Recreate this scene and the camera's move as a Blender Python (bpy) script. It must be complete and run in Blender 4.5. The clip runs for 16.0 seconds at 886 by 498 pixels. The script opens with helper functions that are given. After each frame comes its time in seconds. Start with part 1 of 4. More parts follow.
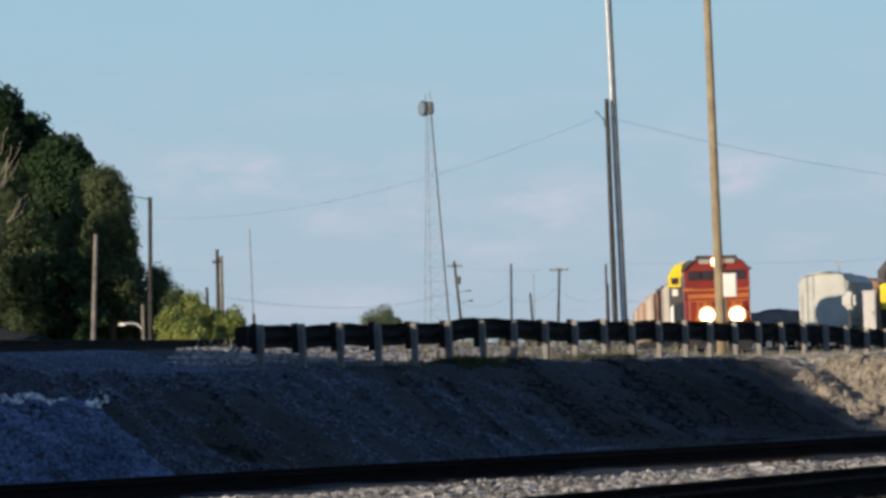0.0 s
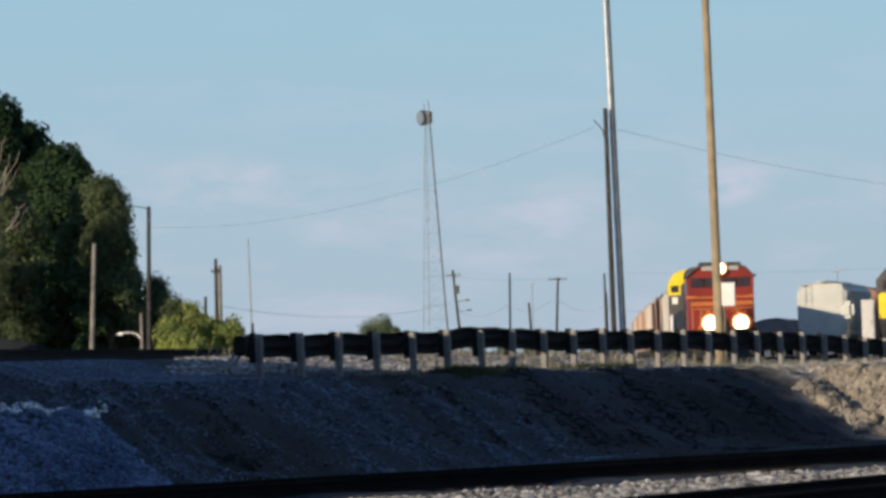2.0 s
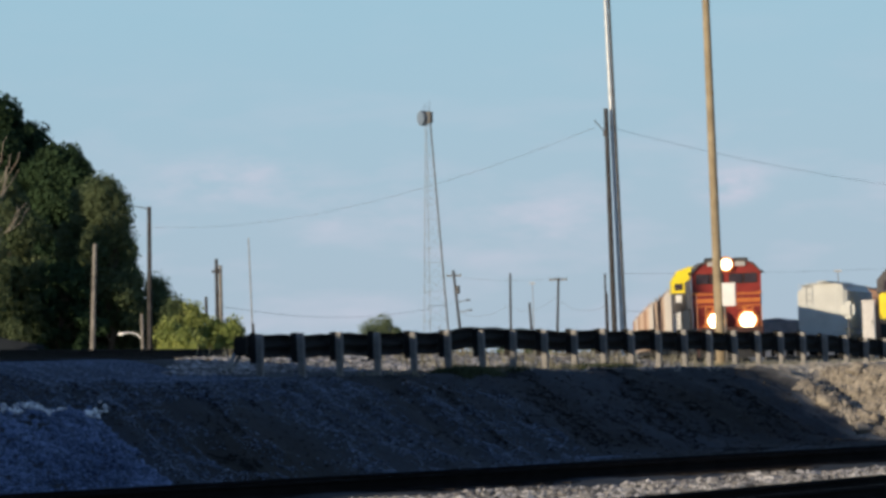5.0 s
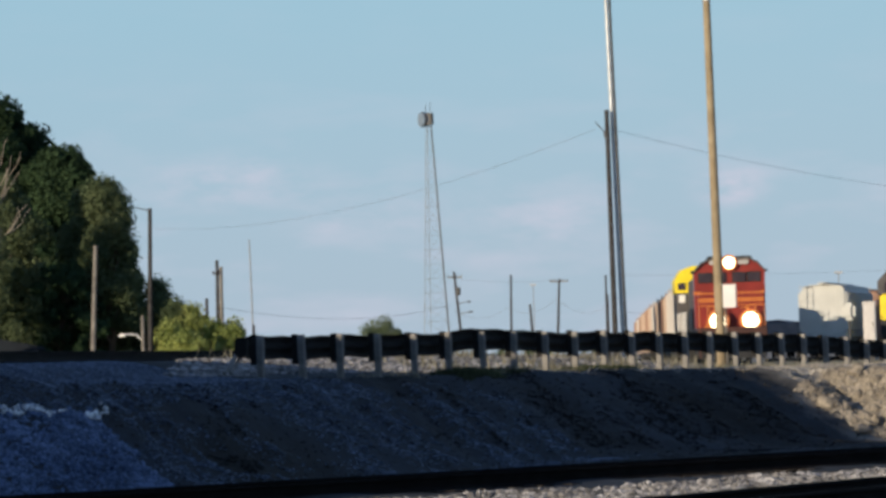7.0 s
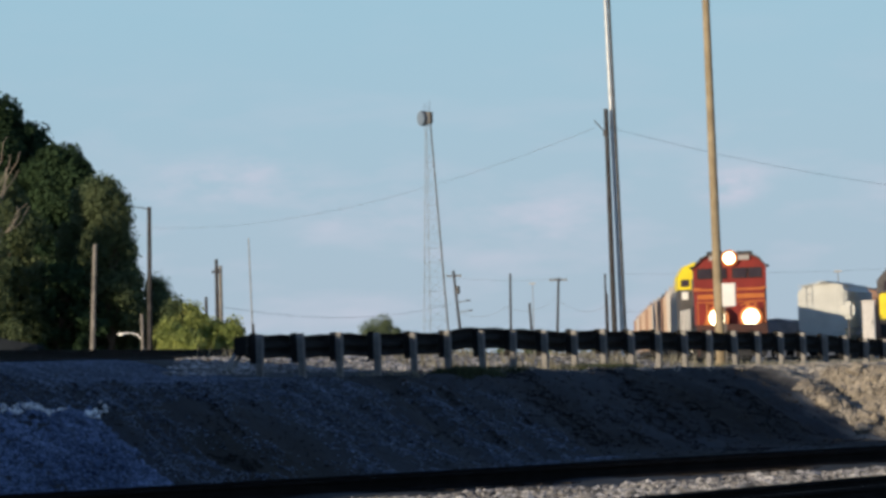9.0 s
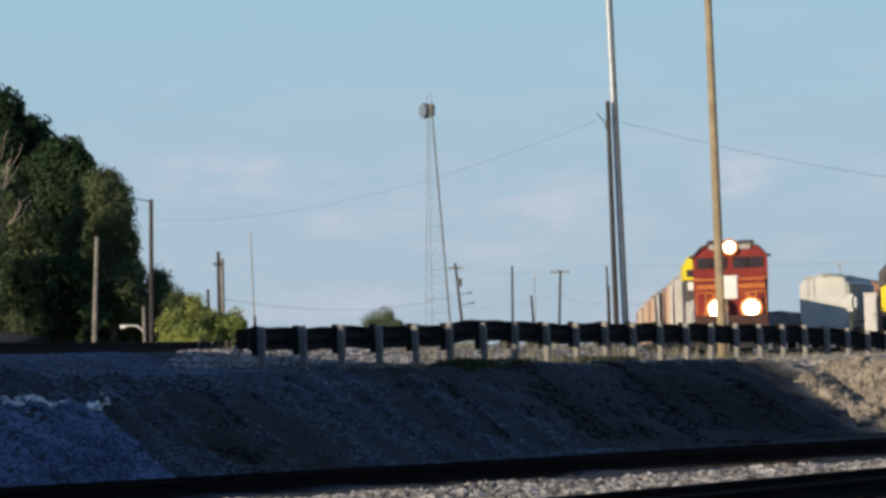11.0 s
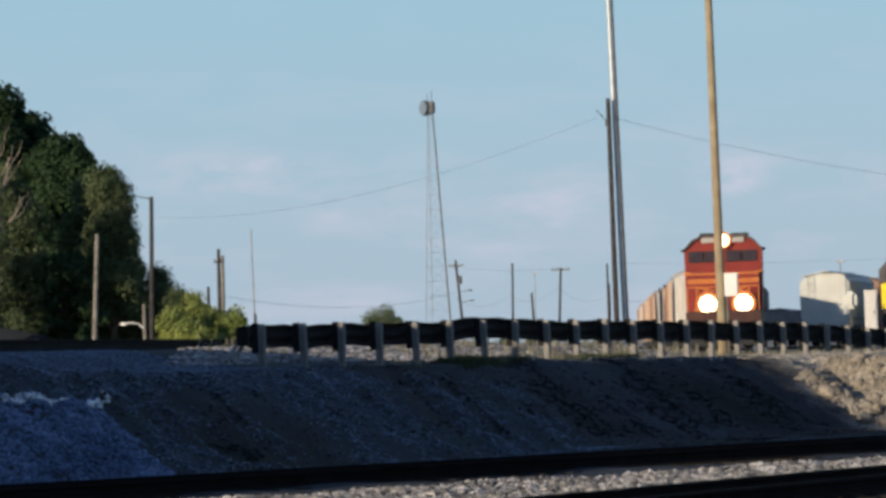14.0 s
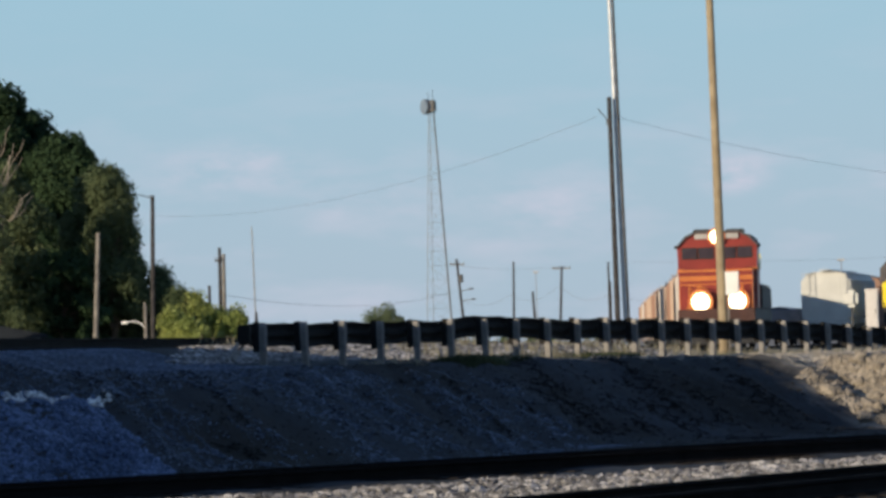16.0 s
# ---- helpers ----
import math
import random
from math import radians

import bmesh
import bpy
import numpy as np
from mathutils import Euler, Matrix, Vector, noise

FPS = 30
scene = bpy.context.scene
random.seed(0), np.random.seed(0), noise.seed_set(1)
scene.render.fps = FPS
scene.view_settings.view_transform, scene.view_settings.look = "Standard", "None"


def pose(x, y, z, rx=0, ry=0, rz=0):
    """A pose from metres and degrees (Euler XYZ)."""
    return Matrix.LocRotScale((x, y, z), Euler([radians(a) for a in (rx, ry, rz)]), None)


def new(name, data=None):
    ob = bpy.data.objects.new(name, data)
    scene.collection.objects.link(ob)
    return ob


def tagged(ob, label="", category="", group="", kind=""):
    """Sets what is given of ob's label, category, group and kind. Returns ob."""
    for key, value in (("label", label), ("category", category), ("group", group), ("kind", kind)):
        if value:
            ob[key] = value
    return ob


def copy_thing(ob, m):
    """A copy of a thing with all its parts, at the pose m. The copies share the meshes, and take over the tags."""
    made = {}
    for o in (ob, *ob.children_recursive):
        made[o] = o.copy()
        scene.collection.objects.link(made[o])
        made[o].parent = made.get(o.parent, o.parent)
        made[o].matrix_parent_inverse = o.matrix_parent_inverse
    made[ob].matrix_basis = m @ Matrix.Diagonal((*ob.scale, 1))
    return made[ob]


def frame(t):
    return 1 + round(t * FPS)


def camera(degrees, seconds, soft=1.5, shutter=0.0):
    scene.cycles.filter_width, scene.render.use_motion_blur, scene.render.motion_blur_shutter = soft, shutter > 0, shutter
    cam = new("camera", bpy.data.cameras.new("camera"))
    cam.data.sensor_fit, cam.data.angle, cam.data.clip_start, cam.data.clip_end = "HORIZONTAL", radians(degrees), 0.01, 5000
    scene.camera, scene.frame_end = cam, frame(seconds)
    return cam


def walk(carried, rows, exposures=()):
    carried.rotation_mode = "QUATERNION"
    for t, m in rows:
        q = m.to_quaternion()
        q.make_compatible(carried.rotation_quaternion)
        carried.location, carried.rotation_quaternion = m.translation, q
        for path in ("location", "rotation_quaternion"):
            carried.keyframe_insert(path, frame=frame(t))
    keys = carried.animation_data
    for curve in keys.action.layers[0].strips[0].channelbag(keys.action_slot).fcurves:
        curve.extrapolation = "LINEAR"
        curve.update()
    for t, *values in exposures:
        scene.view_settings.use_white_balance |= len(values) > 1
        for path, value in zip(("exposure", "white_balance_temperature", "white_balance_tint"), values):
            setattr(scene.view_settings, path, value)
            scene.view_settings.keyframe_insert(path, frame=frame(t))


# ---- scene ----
# ---------------------------------------------------------------- camera
cam = camera(9.94, 16.0, soft=3.3)
EYE = (0.0, 0.0, 1.5)
# seconds, yaw and pitch in degrees; a hand-held long lens that drifts a little
SWAY = [(0, -0.028, 1.207), (0.5, -0.061, 1.282), (1, -0.053, 1.264), (1.5, -0.042, 1.283), (2, -0.044, 1.311),
        (2.5, -0.043, 1.314), (3, -0.034, 1.298), (3.5, -0.049, 1.295), (4, -0.043, 1.302), (5.2, -0.037, 1.315),
        (6.5, -0.031, 1.328), (7, -0.030, 1.331), (7.5, -0.019, 1.311), (8, -0.030, 1.328), (8.5, -0.034, 1.329),
        (9, -0.037, 1.317), (10.2, -0.026, 1.268), (11.5, -0.014, 1.216), (12, -0.017, 1.209),
        (12.5, -0.012, 1.205), (13, -0.003, 1.198), (13.5, -0.011, 1.206), (14, -0.013, 1.203),
        (14.5, -0.017, 1.194), (15, -0.029, 1.197), (15.5, -0.016, 1.197), (16, -0.001, 1.188)]
walk(cam, [(t, pose(*EYE, 90 + p, 1.9, yw)) for t, yw, p in SWAY])

# ---------------------------------------------------------------- light
SUN_AZ, SUN_EL = radians(221), radians(8.5)      # clockwise from the view's far end; low evening sun
scene.view_settings.exposure = 0.0
world = bpy.data.worlds.new("sky")
scene.world = world
world.use_nodes = True
wn, wl = world.node_tree.nodes, world.node_tree.links
wn.clear()
sky = wn.new("ShaderNodeTexSky")
sky.sky_type, sky.sun_disc = "NISHITA", False
sky.sun_elevation, sky.sun_rotation = SUN_EL, SUN_AZ
sky.air_density, sky.dust_density, sky.ozone_density = 1.0, 0.3, 3.0
geo = wn.new("ShaderNodeTexCoord")
height = wn.new("ShaderNodeSeparateXYZ")
wl.new(geo.outputs["Generated"], height.inputs[0])
# evening haze: lilac at the horizon, clearer and bluer above
haze = wn.new("ShaderNodeValToRGB")
haze.color_ramp.elements[0].position, haze.color_ramp.elements[0].color = 0.0, (0.50, 0.65, 0.83, 1)
haze.color_ramp.elements[1].position, haze.color_ramp.elements[1].color = 1.0, (0.085, 0.16, 0.34, 1)
for at, colour in ((0.03, (0.47, 0.655, 0.84, 1)), (0.075, (0.42, 0.68, 0.86, 1)), (0.20, (0.30, 0.50, 0.76, 1)), (0.45, (0.15, 0.26, 0.50, 1))):
    haze.color_ramp.elements.new(at).color = colour
wl.new(height.outputs["Z"], haze.inputs["Fac"])
lift = wn.new("ShaderNodeMixRGB")
lift.blend_type = "MULTIPLY"
lift.inputs["Fac"].default_value, lift.inputs["Color2"].default_value = 1.0, (10, 10, 10, 1)
wl.new(haze.outputs[0], lift.inputs["Color1"])
air = wn.new("ShaderNodeMixRGB")
air.inputs["Fac"].default_value = 0.8
wl.new(sky.outputs[0], air.inputs["Color1"])
wl.new(lift.outputs[0], air.inputs["Color2"])
# thin streaky evening clouds
stretch = wn.new("ShaderNodeMapping")
stretch.inputs["Scale"].default_value = (34, 34, 130)
stretch.inputs["Rotation"].default_value = (0, radians(9), 0)
wl.new(geo.outputs["Generated"], stretch.inputs["Vector"])
wisps = wn.new("ShaderNodeTexNoise")
wisps.inputs["Scale"].default_value, wisps.inputs["Detail"].default_value = 1.0, 5
wl.new(stretch.outputs[0], wisps.inputs["Vector"])
thin = wn.new("ShaderNodeMapRange")
for key, v in (("From Min", 0.48), ("From Max", 0.78), ("To Min", 0.0), ("To Max", 0.5)):
    thin.inputs[key].default_value = v
wl.new(wisps.outputs["Fac"], thin.inputs["Value"])
fade = wn.new("ShaderNodeMapRange")
for key, v in (("From Min", 0.03), ("From Max", 0.06), ("To Min", 1.0), ("To Max", 0.15)):
    fade.inputs[key].default_value = v
wl.new(height.outputs["Z"], fade.inputs["Value"])
less = wn.new("ShaderNodeMath")
less.operation = "MULTIPLY"
wl.new(thin.outputs[0], less.inputs[0])
wl.new(fade.outputs[0], less.inputs[1])
# two softer cloud banks: a streak, and a puff lower down
ragged = wn.new("ShaderNodeMapping")
ragged.inputs["Scale"].default_value = (70, 70, 190)
ragged.inputs["Rotation"].default_value = (0, radians(24), 0)
wl.new(geo.outputs["Generated"], ragged.inputs["Vector"])
tufts = wn.new("ShaderNodeTexNoise")
tufts.inputs["Scale"].default_value, tufts.inputs["Detail"].default_value, tufts.inputs["Roughness"].default_value = 1.0, 7, 0.62
wl.new(ragged.outputs[0], tufts.inputs["Vector"])
torn = wn.new("ShaderNodeMapRange")
for key, v in (("From Min", 0.42), ("From Max", 0.66), ("To Min", 0.05), ("To Max", 1.0)):
    torn.inputs[key].default_value = v
wl.new(tufts.outputs["Fac"], torn.inputs["Value"])
total = less.outputs[0]
for centre, spread, amount in (((-0.040, 1, 0.038), (0.026, 1, 0.008), 0.55), ((-0.012, 1, 0.031), (0.032, 1, 0.008), 0.35),
                               ((0.058, 1, 0.0335), (0.011, 1, 0.006), 0.85), ((0.022, 1, 0.028), (0.024, 1, 0.009), 0.45)):
    off = wn.new("ShaderNodeVectorMath")
    off.operation, off.inputs[1].default_value = "SUBTRACT", centre
    wl.new(geo.outputs["Generated"], off.inputs[0])
    size = wn.new("ShaderNodeVectorMath")
    size.operation, size.inputs[1].default_value = "MULTIPLY", (1 / spread[0], 0, 1 / spread[2])
    wl.new(off.outputs[0], size.inputs[0])
    far = wn.new("ShaderNodeVectorMath")
    far.operation = "LENGTH"
    wl.new(size.outputs[0], far.inputs[0])
    soft = wn.new("ShaderNodeMapRange")
    soft.interpolation_type = "SMOOTHSTEP"
    for key, v in (("From Min", 0.1), ("From Max", 1.0), ("To Min", amount), ("To Max", 0.0)):
        soft.inputs[key].default_value = v
    wl.new(far.outputs["Value"], soft.inputs["Value"])
    puff = wn.new("ShaderNodeMath")
    puff.operation = "MULTIPLY_ADD"
    wl.new(soft.outputs[0], puff.inputs[0])
    wl.new(torn.outputs[0], puff.inputs[1])
    wl.new(total, puff.inputs[2])
    total = puff.outputs[0]
veil = wn.new("ShaderNodeMixRGB")
veil.inputs["Color2"].default_value = (7.0, 7.0, 8.3, 1)
wl.new(total, veil.inputs["Fac"])
wl.new(air.outputs[0], veil.inputs["Color1"])
shine = wn.new("ShaderNodeBackground")
shine.inputs["Strength"].default_value = 0.088
wl.new(veil.outputs[0], shine.inputs["Color"])
wl.new(shine.outputs[0], wn.new("ShaderNodeOutputWorld").inputs["Surface"])

sun = new("sun", bpy.data.lights.new("sun", "SUN"))
sun.data.energy, sun.data.angle, sun.data.color = 5.0, radians(0.5), (1.0, 0.84, 0.62)
to_sun = Vector((math.sin(SUN_AZ) * math.cos(SUN_EL), math.cos(SUN_AZ) * math.cos(SUN_EL), math.sin(SUN_EL)))
sun.matrix_world = Matrix.Translation((-40, -20, 40)) @ to_sun.to_track_quat("Z", "Y").to_matrix().to_4x4()


# ---------------------------------------------------------------- materials
def mat(name, a, b, scale=4.0, rough=0.8, metal=0.0, bump=0.3, fine=40.0, vary=0.0, leafy=0.0):
    """Two-scale mottled surface between colours a and b; vary: change from piece to piece."""
    m = bpy.data.materials.new(name)
    m.use_nodes = True
    n, l = m.node_tree.nodes, m.node_tree.links
    p = n["Principled BSDF"]
    p.inputs["Roughness"].default_value, p.inputs["Metallic"].default_value = rough, metal
    p.inputs["Specular IOR Level"].default_value = 0.12 if rough >= 0.8 else 0.4
    co = n.new("ShaderNodeTexCoord")
    big, small = n.new("ShaderNodeTexNoise"), n.new("ShaderNodeTexNoise")
    for t, s in ((big, scale), (small, fine)):
        t.inputs["Scale"].default_value, t.inputs["Detail"].default_value = s, 4
        l.new(co.outputs["Object"], t.inputs["Vector"])
    mix = n.new("ShaderNodeMixRGB")
    mix.inputs["Color1"].default_value, mix.inputs["Color2"].default_value = (*a, 1), (*b, 1)
    ramp = n.new("ShaderNodeMapRange")
    ramp.inputs["From Min"].default_value, ramp.inputs["From Max"].default_value = 0.36, 0.64
    add = n.new("ShaderNodeMath")
    add.operation = "MULTIPLY_ADD"
    add.inputs[1].default_value = 0.35
    l.new(small.outputs["Fac"], add.inputs[0])
    sub = n.new("ShaderNodeMath")
    sub.operation = "MULTIPLY_ADD"
    sub.inputs[1].default_value, sub.inputs[2].default_value = 0.65, 0.0
    l.new(big.outputs["Fac"], sub.inputs[0])
    l.new(sub.outputs[0], add.inputs[2])
    l.new(add.outputs[0], ramp.inputs["Value"])
    l.new(ramp.outputs[0], mix.inputs["Fac"])
    colour = mix.outputs[0]
    if vary:
        isl = n.new("ShaderNodeNewGeometry")
        hsv = n.new("ShaderNodeHueSaturation")
        r = n.new("ShaderNodeMapRange")
        r.inputs["To Min"].default_value, r.inputs["To Max"].default_value = 1 - vary, 1 + vary
        l.new(isl.outputs["Random Per Island"], r.inputs["Value"])
        l.new(r.outputs[0], hsv.inputs["Value"])
        l.new(colour, hsv.inputs["Color"])
        colour = hsv.outputs[0]
    l.new(colour, p.inputs["Base Color"])
    if bump:
        bp = n.new("ShaderNodeBump")
        bp.inputs["Strength"].default_value, bp.inputs["Distance"].default_value = bump, 0.02
        l.new(small.outputs["Fac"], bp.inputs["Height"])
        l.new(bp.outputs[0], p.inputs["Normal"])
    if leafy:
        tr = n.new("ShaderNodeBsdfTranslucent")
        l.new(colour, tr.inputs["Color"])
        ms = n.new("ShaderNodeMixShader")
        ms.inputs[0].default_value = leafy
        l.new(p.outputs[0], ms.inputs[1])
        l.new(tr.outputs[0], ms.inputs[2])
        l.new(ms.outputs[0], n["Material Output"].inputs["Surface"])
    return m


def glow(name, colour, strength, base=(0.9, 0.85, 0.7)):
    m = bpy.data.materials.new(name)
    m.use_nodes = True
    p = m.node_tree.nodes["Principled BSDF"]
    p.inputs["Base Color"].default_value = (*base, 1)
    p.inputs["Emission Color"].default_value, p.inputs["Emission Strength"].default_value = (*colour, 1), strength
    return m


# bank earth kept dark to carry the shade that lies on its face
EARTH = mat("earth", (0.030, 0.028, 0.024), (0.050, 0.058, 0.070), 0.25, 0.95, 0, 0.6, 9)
STONE = mat("ballast", (0.09, 0.086, 0.082), (0.42, 0.40, 0.385), 1.9, 0.9, 0, 0.5, 30, vary=0.7)
SHADESLAG = mat("shade_slag", (0.030, 0.029, 0.027), (0.066, 0.063, 0.058), 0.8, 0.9, 0, 0.5, 20, vary=0.5)
DARKSTONE = mat("dark_stone", (0.010, 0.010, 0.011), (0.022, 0.021, 0.020), 0.8, 0.95, 0, 0.5, 20, vary=0.4)
BLUESTONE = mat("trap_rock", (0.070, 0.100, 0.170), (0.165, 0.218, 0.335), 0.9, 0.85, 0, 0.5, 20, vary=0.5)
STREWN = mat("grey_blue_stone", (0.085, 0.108, 0.155), (0.175, 0.215, 0.285), 0.9, 0.85, 0, 0.5, 20, vary=0.5)
SUNDIRT = mat("sunlit_gravel", (0.30, 0.265, 0.215), (0.52, 0.47, 0.40), 1.3, 0.9, 0, 0.5, 30, vary=0.35)
BROWSTONE = mat("white_stone", (0.66, 0.66, 0.66), (0.85, 0.84, 0.82), 1.3, 0.9, 0, 0.5, 30, vary=0.3)
BOULDER = mat("boulder_rock", (0.13, 0.112, 0.090), (0.37, 0.325, 0.265), 1.7, 0.9, 0, 0.8, 14)
GRASS = mat("grass", (0.15, 0.14, 0.09), (0.34, 0.31, 0.24), 0.6, 0.9, 0, 0, 30, vary=0.4, leafy=0.3)
VERGE = mat("verge_grass", (0.045, 0.055, 0.030), (0.10, 0.115, 0.06), 0.6, 0.9, 0, 0, 30, vary=0.4, leafy=0.3)
# rusty steel taken almost to black, with the rails' shade in the colour
SHADERUST = mat("shaded_rail_steel", (0.006, 0.005, 0.0045), (0.015, 0.012, 0.011), 3, 0.85, 0.0, 0.3)
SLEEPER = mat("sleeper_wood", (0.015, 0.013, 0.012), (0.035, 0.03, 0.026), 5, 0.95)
# barrier steel near black: the shade on its face is put into the colour
SHADEZINC = mat("weathered_shaded_zinc", (0.014, 0.0135, 0.013), (0.032, 0.03, 0.028), 3, 0.85, 0.0, 0.2)
POSTWOOD = mat("post_wood", (0.18, 0.17, 0.16), (0.30, 0.285, 0.265), 6, 0.9)
POLEWOOD = mat("pole_wood", (0.23, 0.18, 0.115), (0.37, 0.30, 0.20), 3, 0.9)
GREYWOOD = mat("grey_pole_wood", (0.13, 0.12, 0.11), (0.26, 0.24, 0.21), 3, 0.9)
DARKWOOD = mat("dark_pole_wood", (0.030, 0.029, 0.030), (0.072, 0.067, 0.066), 3, 0.9)
DULLZINC = mat("weathered_galvanised", (0.17, 0.18, 0.19), (0.30, 0.31, 0.32), 4, 0.6, 0.3, 0.1)
GALV = mat("galvanised", (0.42, 0.43, 0.44), (0.6, 0.61, 0.62), 4, 0.5, 0.5, 0.1)
DARKSTEEL = mat("dark_steel", (0.05, 0.05, 0.052), (0.10, 0.10, 0.10), 4, 0.6, 0.4)
TOWERSTEEL = mat("tower_steel", (0.10, 0.11, 0.12), (0.16, 0.17, 0.18), 4, 0.7, 0.1, 0.1)
DISH = mat("dish_grey", (0.13, 0.18, 0.24), (0.20, 0.25, 0.31), 2, 0.6, 0.0, 0)
CARBLUE = mat("gondola_blue", (0.10, 0.12, 0.15), (0.18, 0.20, 0.23), 1.2, 0.8)
WIRE = mat("wire", (0.10, 0.10, 0.11), (0.16, 0.16, 0.17), 4, 0.7, 0, 0)
WHITEBOX = mat("white_enamel", (0.72, 0.70, 0.67), (0.84, 0.82, 0.79), 5, 0.5, 0, 0.1)
RED = mat("loco_red", (0.165, 0.017, 0.013), (0.26, 0.029, 0.019), 1.2, 0.42, 0, 0.1)
ORANGE = mat("loco_orange", (0.42, 0.12, 0.025), (0.56, 0.18, 0.04), 2, 0.45, 0, 0.1)
YELLOW = mat("loco_yellow", (0.72, 0.55, 0.015), (0.86, 0.68, 0.03), 2, 0.45, 0, 0.1)
BLACK = mat("loco_black", (0.010, 0.010, 0.011), (0.026, 0.025, 0.024), 2, 0.6, 0, 0.2)
PILOT = mat("pilot_paint", (0.040, 0.014, 0.011), (0.075, 0.026, 0.018), 2, 0.6, 0, 0.2)
ROOFGREY = mat("loco_roof", (0.06, 0.055, 0.055), (0.11, 0.10, 0.10), 2, 0.7)
# the glass's reddish tint paints in a reflection
PANE = mat("windscreen", (0.030, 0.022, 0.030), (0.055, 0.040, 0.050), 2, 0.22, 0, 0)
CARGREY = mat("hopper_grey", (0.42, 0.39, 0.36), (0.62, 0.58, 0.54), 0.8, 0.7, 0, 0.2)
CARTAN = mat("hopper_tan", (0.40, 0.30, 0.23), (0.56, 0.43, 0.34), 0.8, 0.75, 0, 0.2)
CARRUST = mat("boxcar_brown", (0.26, 0.16, 0.12), (0.40, 0.25, 0.19), 0.9, 0.8, 0, 0.2)
CARCREAM = mat("hopper_cream", (0.46, 0.46, 0.43), (0.60, 0.60, 0.565), 0.8, 0.65, 0, 0.2)
LEAFDARK = mat("oak_leaf", (0.014, 0.032, 0.016), (0.046, 0.077, 0.034), 0.35, 0.8, 0, 0, 3, vary=0.2, leafy=0.25)
LEAFMID = mat("elm_leaf", (0.062, 0.092, 0.044), (0.145, 0.175, 0.090), 0.4, 0.8, 0, 0, 3, vary=0.15, leafy=0.4)
# distance haze is put into this paler leaf colour
LEAFPALE = mat("hazy_shrub_leaf", (0.13, 0.17, 0.10), (0.24, 0.28, 0.17), 0.4, 0.8, 0, 0, 3, vary=0.2, leafy=0.4)
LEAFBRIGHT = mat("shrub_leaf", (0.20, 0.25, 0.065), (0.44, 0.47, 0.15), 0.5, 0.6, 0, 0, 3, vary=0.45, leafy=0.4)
BARK = mat("bark", (0.07, 0.055, 0.04), (0.15, 0.12, 0.09), 2, 0.95)
PALEBARK = mat("pale_bark", (0.20, 0.175, 0.14), (0.32, 0.28, 0.23), 2, 0.95)
SHINGLE = mat("roof_shingle", (0.014, 0.017, 0.022), (0.026, 0.031, 0.038), 2, 0.9)
SIDING = mat("house_siding", (0.20, 0.21, 0.23), (0.28, 0.29, 0.31), 2, 0.8)
LENS = glow("lamp_lens", (1.0, 0.84, 0.52), 7.0)
LENSBOARD = mat("board_glass", (0.34, 0.32, 0.30), (0.44, 0.42, 0.40), 5, 0.5, 0, 0)
CABINET = mat("cabinet_paint", (0.50, 0.47, 0.45), (0.62, 0.59, 0.56), 5, 0.6, 0, 0.1)
# glowing discs round each lens that stand in for the lamp's glare
HALO_IN = glow("lamp_halo_inner", (1.0, 0.55, 0.16), 0.8, (0.40, 0.22, 0.06))
HALO_OUT = glow("lamp_halo_outer", (1.0, 0.30, 0.06), 0.42, (0.30, 0.08, 0.03))


def sunlit_soil_patch(m):
    """Tan dry soil past the far half of the barrier, over the dark earth, with a ragged border.
    The border follows the shade's edge: lit and shaded ground are put into the colour.
    """
    n, l = m.node_tree.nodes, m.node_tree.links
    p = n["Principled BSDF"]
    old = p.inputs["Base Color"].links[0].from_socket
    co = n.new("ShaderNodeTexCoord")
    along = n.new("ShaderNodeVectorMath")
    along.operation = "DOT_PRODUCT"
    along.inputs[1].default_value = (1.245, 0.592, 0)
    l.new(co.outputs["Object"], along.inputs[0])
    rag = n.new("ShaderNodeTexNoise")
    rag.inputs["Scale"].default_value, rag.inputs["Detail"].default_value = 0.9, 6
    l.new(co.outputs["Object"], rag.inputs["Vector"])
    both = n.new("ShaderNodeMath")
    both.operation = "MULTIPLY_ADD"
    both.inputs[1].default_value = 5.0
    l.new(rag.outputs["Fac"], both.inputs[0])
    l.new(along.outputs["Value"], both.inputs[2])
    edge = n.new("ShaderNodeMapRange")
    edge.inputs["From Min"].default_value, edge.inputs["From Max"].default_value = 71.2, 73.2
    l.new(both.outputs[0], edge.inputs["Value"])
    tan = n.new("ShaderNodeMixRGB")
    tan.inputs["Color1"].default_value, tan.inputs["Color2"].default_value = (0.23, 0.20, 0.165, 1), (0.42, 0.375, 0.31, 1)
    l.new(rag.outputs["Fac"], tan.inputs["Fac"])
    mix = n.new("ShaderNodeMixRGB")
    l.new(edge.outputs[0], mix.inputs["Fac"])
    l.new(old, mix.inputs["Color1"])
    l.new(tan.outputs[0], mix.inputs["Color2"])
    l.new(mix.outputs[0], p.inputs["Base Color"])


sunlit_soil_patch(EARTH)


# ---------------------------------------------------------------- mesh helpers
def part(name, bm, material, parent=None, label="", smooth=False):
    me = bpy.data.meshes.new(name)
    bm.to_mesh(me)
    bm.free()
    me.materials.append(material)
    if smooth:
        for p in me.polygons:
            p.use_smooth = True
    ob = new(name, me)
    ob.parent = parent
    if label:
        ob["label"] = label
    return ob


